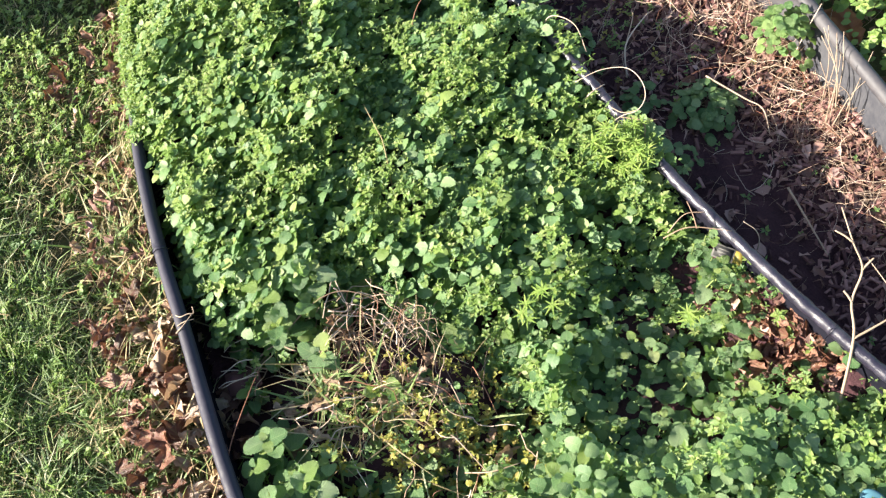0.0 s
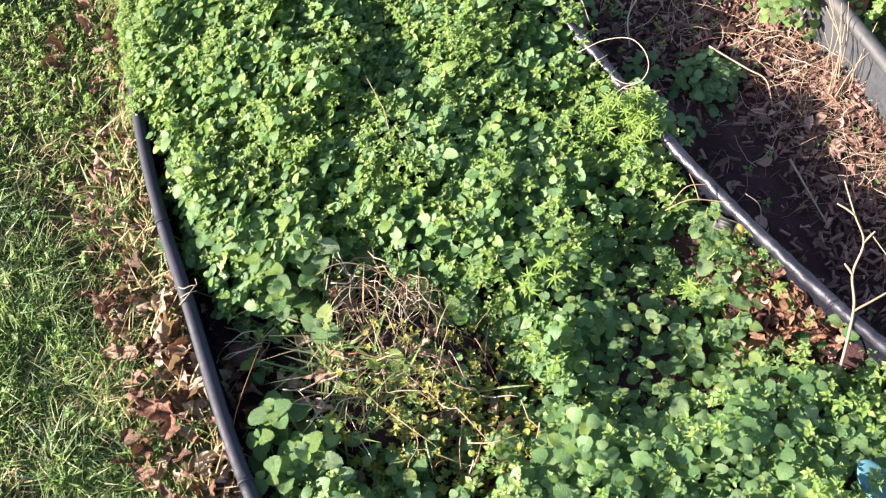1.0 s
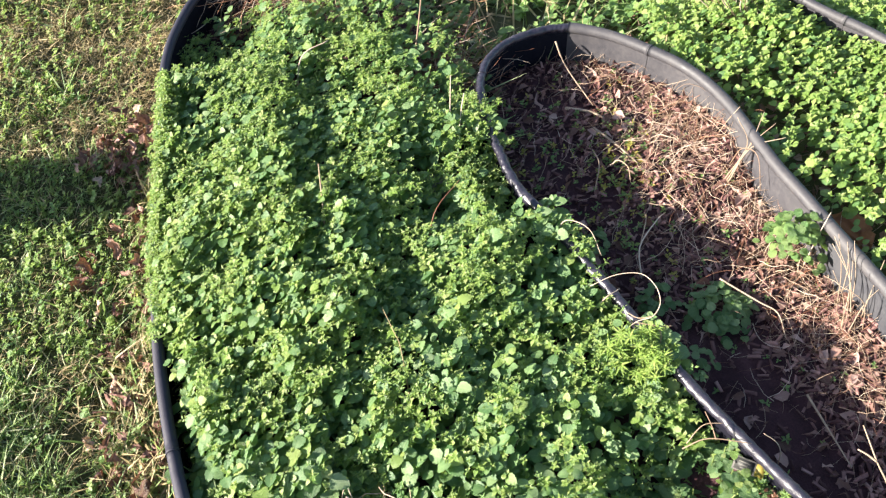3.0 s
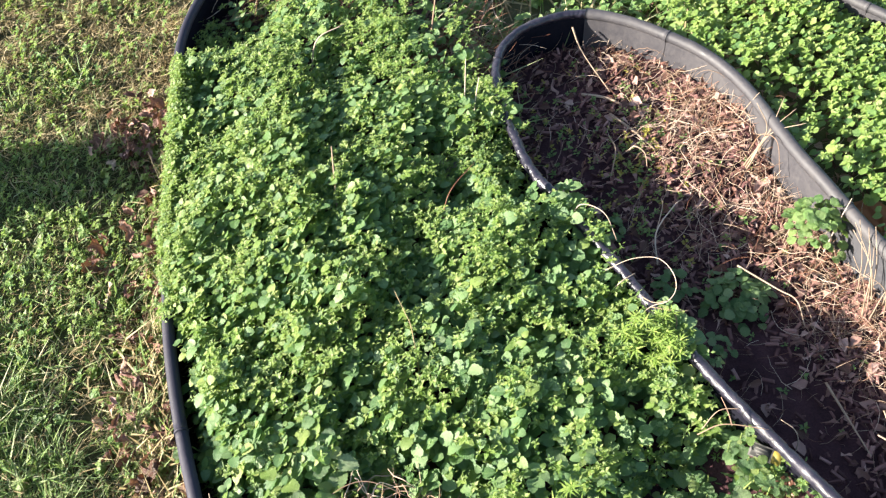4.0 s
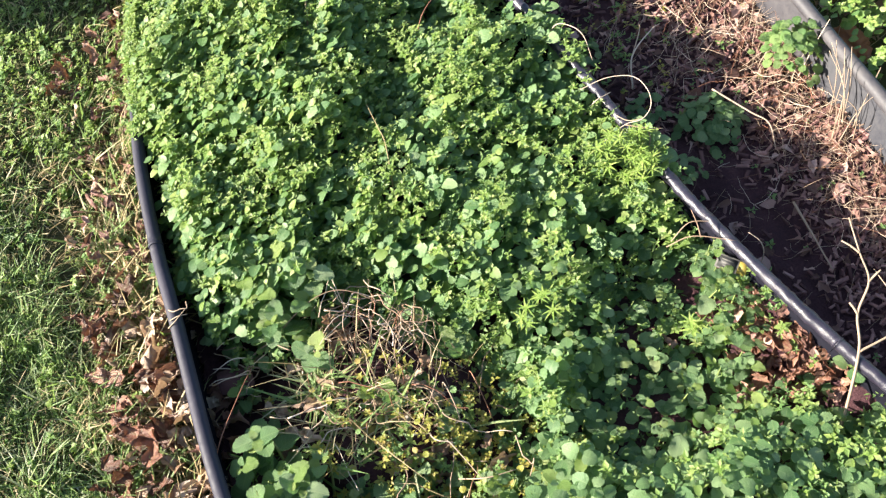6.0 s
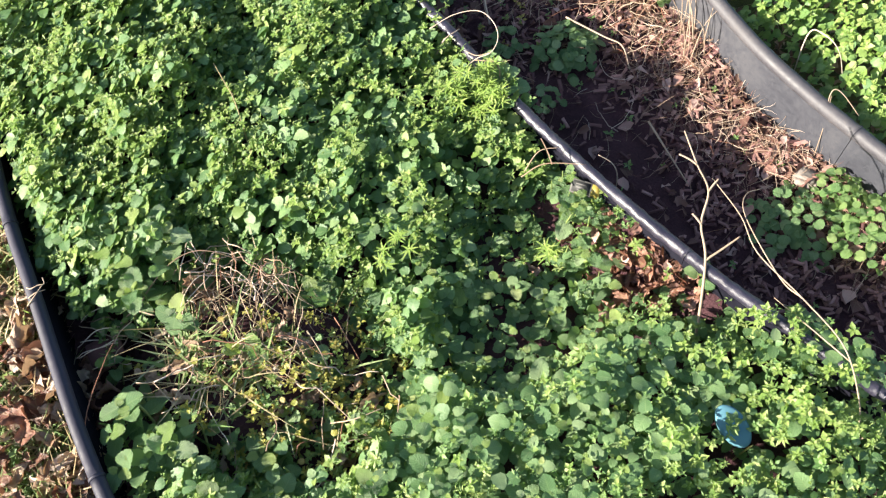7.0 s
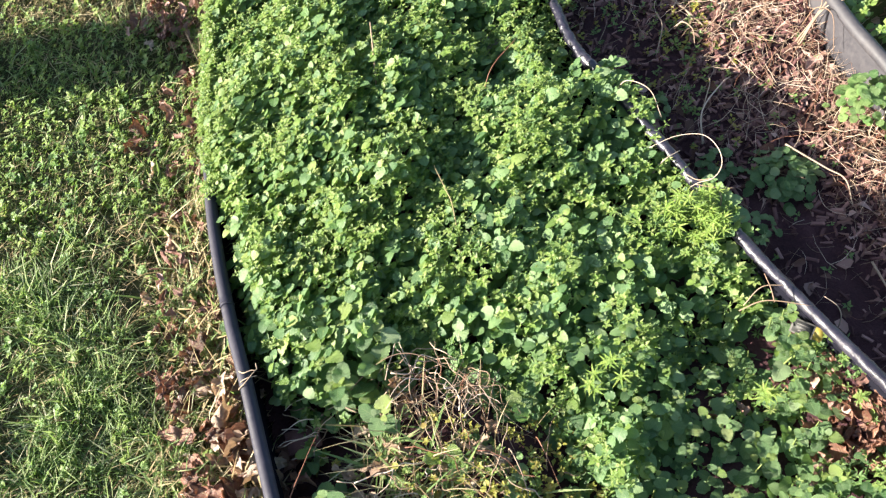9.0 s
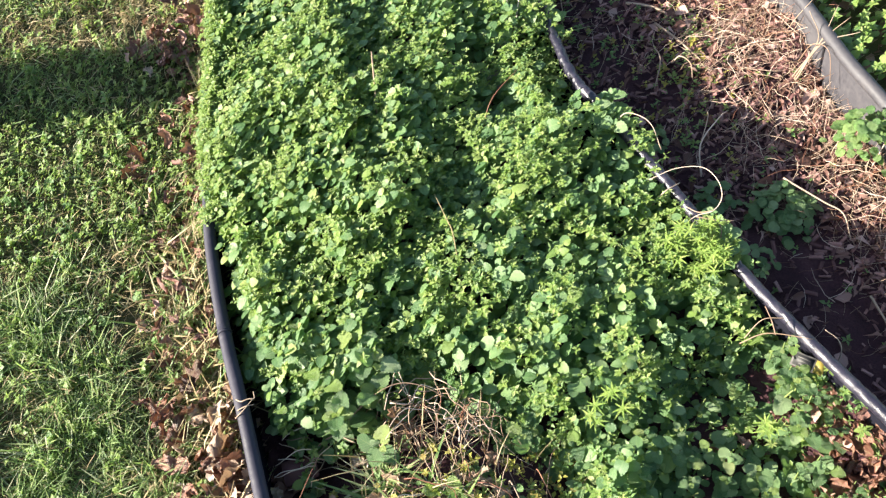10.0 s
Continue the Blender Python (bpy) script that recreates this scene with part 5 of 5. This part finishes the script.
branch("arching_stalk", "long thin tan stalk arching over the mulched bed", "stalk", [
    ([(0.775, 0.131, 0.03), (0.783, 0.174, 0.12), (0.777, 0.216, 0.17), (0.760, 0.272, 0.21), (0.718, 0.339, 0.23), (0.676, 0.419, 0.23), (0.669, 0.483, 0.23), (0.645, 0.553, 0.23)], 0.0015, 0.0007),
    ([(0.782, 0.161, 0.10), (0.802, 0.165, 0.115), (0.820, 0.173, 0.12)], 0.0014, 0.0008),
    ([(0.769, 0.249, 0.196), (0.737, 0.328, 0.165), (0.712, 0.379, 0.15)], 0.0012, 0.0006),
    ([(0.718, 0.339, 0.23), (0.709, 0.388, 0.20), (0.705, 0.515, 0.16), (0.729, 0.573, 0.13), (0.764, 0.587, 0.12)], 0.0012, 0.0006)], M_TWIG)
branch("curled_tendril", "pale dry tendril curled over the edging rim", "tendril", [
    ([(0.287, 0.861, 0.155), (0.326, 0.889, 0.165), (0.355, 0.893, 0.175), (0.371, 0.914, 0.185), (0.368, 0.947, 0.19), (0.346, 0.977, 0.19), (0.302, 0.984, 0.18), (0.257, 0.976, 0.16)], 0.0009, 0.0006),
    ([(0.355, 0.893, 0.175), (0.332, 0.898, 0.165), (0.315, 0.916, 0.158)], 0.0010, 0.0007),
    ([(0.326, 0.889, 0.165), (0.362, 0.876, 0.17), (0.389, 0.875, 0.17)], 0.0010, 0.0006),
    ([(0.360, 0.877, 0.17), (0.366, 0.862, 0.165), (0.365, 0.85, 0.155)], 0.0012, 0.0008)], M_STRAW)
branch("hooked_stalk", "thin dry stalk hooked over the rim", "stalk", [([(0.21, 1.125, 0.12), (0.221, 1.124, 0.17), (0.244, 1.116, 0.18), (0.27, 1.09, 0.18), (0.288, 1.054, 0.15)], 0.0012, 0.0007)], M_STRAW)
branch("hooked_stalk", "thin dry stalk lying across the rim", "stalk", [([(0.264, 0.948, 0.12), (0.28, 0.947, 0.16), (0.31, 0.969, 0.158)], 0.0014, 0.0008)], M_STRAW)
branch("forked_twig", "small pale forked twig lying against the rim", "twig", [
    ([(0.372, 0.660, 0.13), (0.411, 0.664, 0.155), (0.477, 0.650, 0.160)], 0.0011, 0.0007),
    ([(0.378, 0.664, 0.14), (0.404, 0.683, 0.165), (0.438, 0.684, 0.168)], 0.0010, 0.0006),
    ([(0.423, 0.661, 0.155), (0.418, 0.681, 0.165), (0.411, 0.705, 0.17)], 0.0012, 0.0007)], M_STRAW)
for pts, r0, mat in (
        ([(0.54, 0.651, 0.03), (0.538, 0.656, 0.10), (0.527, 0.665, 0.13), (0.503, 0.672, 0.15)], 0.0012, M_STRAW),
        ([(-0.076, 0.771, 0.12), (-0.088, 0.837, 0.19), (-0.10, 0.867, 0.20), (-0.122, 0.92, 0.20)], 0.0013, M_DRY),
        ([(-0.092, 1.616, 0.03), (-0.055, 1.726, 0.20), (-0.036, 1.831, 0.30)], 0.0026, M_STRAW),
        ([(-0.247, 1.10, 0.05), (-0.244, 1.161, 0.18), (-0.255, 1.261, 0.22)], 0.0024, M_STRAW),
        ([(-0.356, 1.627, 0.04), (-0.33, 1.652, 0.17), (-0.264, 1.676, 0.20)], 0.0022, M_STRAW),
        ([(0.018, 1.373, 0.04), (0.031, 1.429, 0.16), (0.042, 1.475, 0.20)], 0.0016, M_STRAW),
        ([(0.002, 1.380, 0.04), (0.010, 1.44, 0.17), (0.015, 1.50, 0.23)], 0.0016, M_STRAW),
        ([(-0.047, 1.109, 0.06), (-0.028, 1.158, 0.17), (0.027, 1.232, 0.19)], 0.0013, M_RED),
        ([(-0.151, 0.455, 0.06), (-0.150, 0.445, 0.100), (-0.136, 0.34, 0.098), (-0.129, 0.294, 0.07)], 0.0016, M_DRY),
        ([(0.000, 0.440, 0.05), (0.001, 0.433, 0.124), (0.018, 0.400, 0.116), (0.029, 0.369, 0.09)], 0.0015, M_TWIG),
        ([(-0.001, 0.354, 0.06), (0.005, 0.350, 0.10), (0.034, 0.316, 0.102), (0.077, 0.269, 0.08)], 0.0013, M_TWIG),
        ([(0.020, 0.300, 0.07), (0.060, 0.290, 0.105), (0.105, 0.300, 0.11)], 0.0011, M_STRAW),
        ([(0.040, 0.470, 0.05), (0.043, 0.456, 0.110), (0.060, 0.420, 0.105), (0.082, 0.376, 0.07)], 0.0010, M_RED),
        ([(-0.345, 0.27, 0.05), (-0.332, 0.33, 0.13), (-0.307, 0.42, 0.135), (-0.297, 0.475, 0.11)], 0.0010, M_RED),
        ([(0.917, 0.696, 0.04), (0.914, 0.713, 0.11), (0.908, 0.725, 0.17), (0.922, 0.721, 0.175), (0.950, 0.686, 0.15)], 0.0012, M_TWIG),
        ([(0.907, 0.681, 0.04), (0.910, 0.703, 0.11), (0.910, 0.723, 0.165)], 0.0010, M_TWIG),
        ([(0.925, 0.860, 0.02), (0.908, 0.852, 0.17), (0.922, 0.837, 0.19), (0.95, 0.806, 0.17), (0.999, 0.806, 0.05)], 0.0012, M_STRAW),
        ([(0.278, 1.570, 0.055), (0.335, 1.548, 0.06), (0.389, 1.515, 0.05)], 0.0042, M_TWIG),
        ([(0.335, 1.500, 0.055), (0.372, 1.448, 0.06), (0.421, 1.387, 0.05)], 0.0036, M_TWIG),
        ([(0.268, 1.735, 0.12), (0.290, 1.690, 0.08), (0.344, 1.575, 0.055)], 0.0026, M_TWIG),
        ([(0.325, 1.430, 0.055), (0.331, 1.370, 0.07), (0.315, 1.308, 0.05)], 0.0020, M_TWIG),
        ([(0.360, 1.382, 0.05), (0.372, 1.375, 0.075), (0.392, 1.358, 0.07), (0.397, 1.335, 0.045)], 0.0018, M_STRAW),
        ([(0.635, 0.798, 0.045), (0.651, 0.726, 0.05), (0.672, 0.656, 0.045)], 0.0024, M_TWIG),
        ([(0.529, 1.054, 0.06), (0.592, 0.997, 0.058), (0.621, 0.967, 0.06), (0.626, 0.918, 0.05)], 0.0019, M_TWIG),
        ([(0.384, 1.085, 0.03), (0.382, 1.131, 0.075), (0.430, 1.205, 0.07), (0.455, 1.240, 0.05)], 0.0018, M_STRAW),
        ([(0.382, 1.131, 0.075), (0.402, 1.190, 0.085), (0.410, 1.235, 0.06)], 0.0013, M_STRAW),
        ([(0.611, 1.354, 0.07), (0.622, 1.340, 0.13), (0.642, 1.302, 0.145), (0.650, 1.259, 0.09)], 0.0012, M_STRAW),
        ([(0.600, 1.445, 0.06), (0.612, 1.434, 0.12), (0.628, 1.425, 0.17)], 0.0011, M_STRAW),
        ([(0.700, 1.080, 0.06), (0.716, 1.100, 0.13), (0.731, 1.116, 0.175)], 0.0012, M_STRAW),
        ([(-0.275, 0.515, 0.07), (-0.262, 0.526, 0.11), (-0.215, 0.558, 0.150), (-0.174, 0.577, 0.160), (-0.136, 0.574, 0.160), (-0.095, 0.562, 0.140)], 0.0011, M_STRAW),
        ([(-0.33, 0.50, 0.05), (-0.28, 0.515, 0.10), (-0.24, 0.50, 0.11)], 0.0017, M_STRAW)):
    branch("dry_stalk", "single thin dry stalk" + (" rising from the balm" if pts[0][0] < 0.1 else " lying on the mulch"), "stalk", [(pts, r0, r0 * 0.5)], mat)
branch("bleached_tie", "bleached wisp of stalk caught on the black rim", "stalk", [
    ([(-0.43, 0.556, 0.150), (-0.418, 0.548, 0.160), (-0.406, 0.551, 0.163), (-0.397, 0.552, 0.163), (-0.399, 0.562, 0.166)], 0.0012, 0.0008),
    ([(-0.426, 0.525, 0.148), (-0.412, 0.533, 0.160), (-0.399, 0.550, 0.164)], 0.0011, 0.0007),
    ([(-0.424, 0.536, 0.152), (-0.410, 0.539, 0.161), (-0.396, 0.543, 0.160)], 0.0010, 0.0007)])
for k in range(11):
    a = rng.uniform(0.2, 2.6)
    x, y, d = 0.760 + rng.uniform(-0.03, 0.015), 0.955 + rng.uniform(-0.03, 0.05), rng.uniform(0.05, 0.11)
    branch("bleached_stalk", "bleached brittle stalk leaning on the grey edging", "stalk", [([(x, y, 0.05), (x + d * 0.3 * math.cos(a), y + d * 0.4 * math.sin(a), 0.12), (x + d * math.cos(a), y + d * math.sin(a), rng.uniform(0.14, 0.19))], 0.0011, 0.0006)])
for x, y, a, d in ((0.648, 1.345, 0.3, 0.05), (0.648, 1.345, 1.0, 0.06), (0.650, 1.34, -0.4, 0.06), (0.645, 1.35, 2.2, 0.04)):
    branch("bleached_stalk", "bleached brittle stalk leaning on the grey edging", "stalk", [([(x - 0.05, y - 0.03, 0.06), (x - 0.01, y, 0.13), (x - 0.01 + d * math.cos(a), y + d * math.sin(a), 0.18)], 0.0015, 0.0007)])


# ---- bedstraw beside the rim: whorls of narrow leaves ----
THIN_MESH = mesh_of("leaf", strip(4, blade(0.2), 3, 0.4, 0.3), M_LIME)


def bedstraw(x, y, z, shoots, spread, size):
    root = tagged(new("bedstraw"), "yellow-green bedstraw with whorls of narrow leaves", "weed", "bedstraw plants")
    root.matrix_basis = pose(x, y, z, 0, -22, 0)
    for k in range(shoots):
        a, d = rng.uniform(0, 6.3), spread * math.sqrt(rng.random())
        px, py, pz = d * math.cos(a), d * math.sin(a), 0.035 * rng.random() * (1.2 - d / spread)
        for j in range(8):
            ob = child("leaf", THIN_MESH, root)
            ob.matrix_basis = Matrix(np.vstack([poses([(px, py, pz)], [j * 0.785 + rng.uniform(-0.2, 0.2)], [rng.uniform(0.0, 0.7)], [0.0], [size * rng.uniform(0.8, 1.2)])[0], (0, 0, 0, 1)]).tolist())
    return root


bedstraw(0.342, 0.812, 0.150, 26, 0.036, 0.017)
bedstraw(0.306, 0.852, 0.152, 16, 0.032, 0.015)
bedstraw(0.352, 0.862, 0.150, 12, 0.024, 0.016)
bedstraw(0.29, 0.835, 0.15, 7, 0.03, 0.02)
bedstraw(0.155, 0.545, 0.145, 6, 0.035, 0.018)
bedstraw(0.40, 0.515, 0.12, 3, 0.012, 0.020)
bedstraw(-0.235, 0.72, 0.15, 6, 0.035, 0.017)


# ---- odd things ----
def box_mesh(name, size, mat, bevel=0.003, warp=0.0, seed=0):
    """A worn block with rounded edges."""
    bm = bmesh.new()
    bmesh.ops.create_cube(bm, size=1.0)
    bmesh.ops.scale(bm, vec=size, verts=bm.verts)
    bmesh.ops.bevel(bm, geom=bm.edges[:], offset=bevel, segments=2, affect="EDGES")
    if warp:
        bmesh.ops.subdivide_edges(bm, edges=bm.edges[:], cuts=2, use_grid_fill=True)
        for v in bm.verts:
            v.co += warp * Vector((noise.noise(v.co * 30 + Vector((seed, 0, 0))), noise.noise(v.co * 30 + Vector((0, seed, 5))), noise.noise(v.co * 30 + Vector((3, 0, seed)))))
    me = bpy.data.meshes.new(name)
    bm.to_mesh(me)
    bm.free()
    for p in me.polygons:
        p.use_smooth = True
    me.materials.append(mat)
    return me


def stone(x, y, z, size, turn, mat=M_STONE, name="stone", label="grey field stone half sunk in the ground", category="stone"):
    ob = tagged(new(name, box_mesh(name, size, mat, min(size) * 0.25, min(size) * 0.28, x * 7 + y)), label, category)
    ob.matrix_basis = pose(x, y, z, rng.uniform(-6, 6), rng.uniform(-6, 6), turn)
    return ob


stone(-0.07, 1.335, 0.062, (0.15, 0.055, 0.05), -12, label="flat grey stone sunk among the balm")
for x, y, z, size, turn in ((0.03, 2.21, 0.07, (0.10, 0.07, 0.10), 10), (0.13, 2.19, 0.06, (0.09, 0.06, 0.08), -20), (0.215, 2.20, 0.07, (0.10, 0.07, 0.09), 25), (0.10, 2.28, 0.10, (0.14, 0.08, 0.12), 5)):
    stone(x, y, z, size, turn, M_PALE, label="pale sunlit rubble stone behind the beds")
stone(0.84, 1.193, 0.03, (0.09, 0.05, 0.05), -50, M_BRICK, "brick", "worn red brick lying behind the edging", "brick")
stone(0.884, 0.642, 0.038, (0.040, 0.034, 0.022), -38, M_STONE, "wood_block", "weathered flat wooden block at the foot of the edging", "wood")
stone(-0.335, 0.475, 0.06, (0.055, 0.04, 0.006), 20, M_CHIP, "bark_piece", "brown bark piece in the shaded gap by the rim", "bark")

def dish(name, wide, long, high, mat):
    """A shallow oval cap with a rounded shoulder and a turned-in lip."""
    rings, n = ((0.90, -0.25), (1.0, -0.30), (1.0, 0.45), (0.96, 0.75), (0.84, 0.92), (0.45, 1.0), (0.02, 1.0)), 24
    v = np.array([(wide * r * math.cos(2 * math.pi * k / n), long * r * math.sin(2 * math.pi * k / n), high * h) for r, h in rings for k in range(n)])
    q = np.array([(i * n + k, i * n + (k + 1) % n, (i + 1) * n + (k + 1) % n, (i + 1) * n + k) for i in range(len(rings) - 1) for k in range(n)])
    return mesh_of(name, (v, q, v[:, :2] * 10), mat)


lid = tagged(new("blue_lid"), "pale blue plastic lid half hidden in the foliage", "plastic lid")
lid.matrix_basis = pose(0.606, 0.201, 0.120, 16, -10, 24)
child("top", dish("top", 0.021, 0.034, 0.008, M_BLUE), lid, "pale blue rounded plastic top")

tag = tagged(new("plant_tag"), "small white plant tag with yellow corner by the rim", "plant tag")
tag.matrix_basis = pose(0.476, 0.628, 0.120, 40, -4, -30)
child("card", box_mesh("card", (0.052, 0.024, 0.0012), M_TAGWHITE, 0.0004), tag)
back = child("photo_panel", box_mesh("photo_panel", (0.030, 0.019, 0.0008), M_TAGBLACK, 0.0003), tag, "dark printed panel")
back.location = (-0.008, 0, 0.0013)
corner = child("yellow_panel", box_mesh("yellow_panel", (0.015, 0.021, 0.0008), M_TAGYELLOW, 0.0003), tag, "yellow printed corner")
corner.location = (0.0175, 0, 0.0013)
for k in range(3):
    bar = child("text_bar", box_mesh("text_bar", (0.020 - 0.004 * k, 0.002, 0.0005), M_TAGWHITE, 0.0002), back)
    bar.location = (0, 0.005 - 0.005 * k, 0.0007)

# the post beside the lawn whose shadow falls across the grass
post = tagged(new("wooden_post"), "short weathered wooden post standing in the lawn", "post")
post.location = (-2.06, 1.235, -0.05)
child("shaft", box_mesh("shaft", (0.19, 0.19, 1.14), M_POST, 0.012, 0.004, 3), post).location = (0, 0, 0.02)

# the wood chips that lie nearest, piece by piece
CHIP_MESH = [mesh_of("wood_chip", (CHIP[0] * (1, w, h), CHIP[1], CHIP[2]), M_CHIP, False) for w, h in ((1.0, 1.0), (1.5, 0.7), (0.7, 1.3))]
for x, y in NEAR_CHIPS:
    ob = child("wood_chip", CHIP_MESH[rng.randrange(3)], MULCHED)
    size = rng.uniform(0.008, 0.024)
    ob.matrix_basis = pose(x, y, right_soil(x, y) + rng.uniform(0.0, 0.012), rng.uniform(-25, 25), rng.uniform(-25, 25), rng.uniform(0, 360)) @ Matrix.Diagonal((size, size, size, 1))
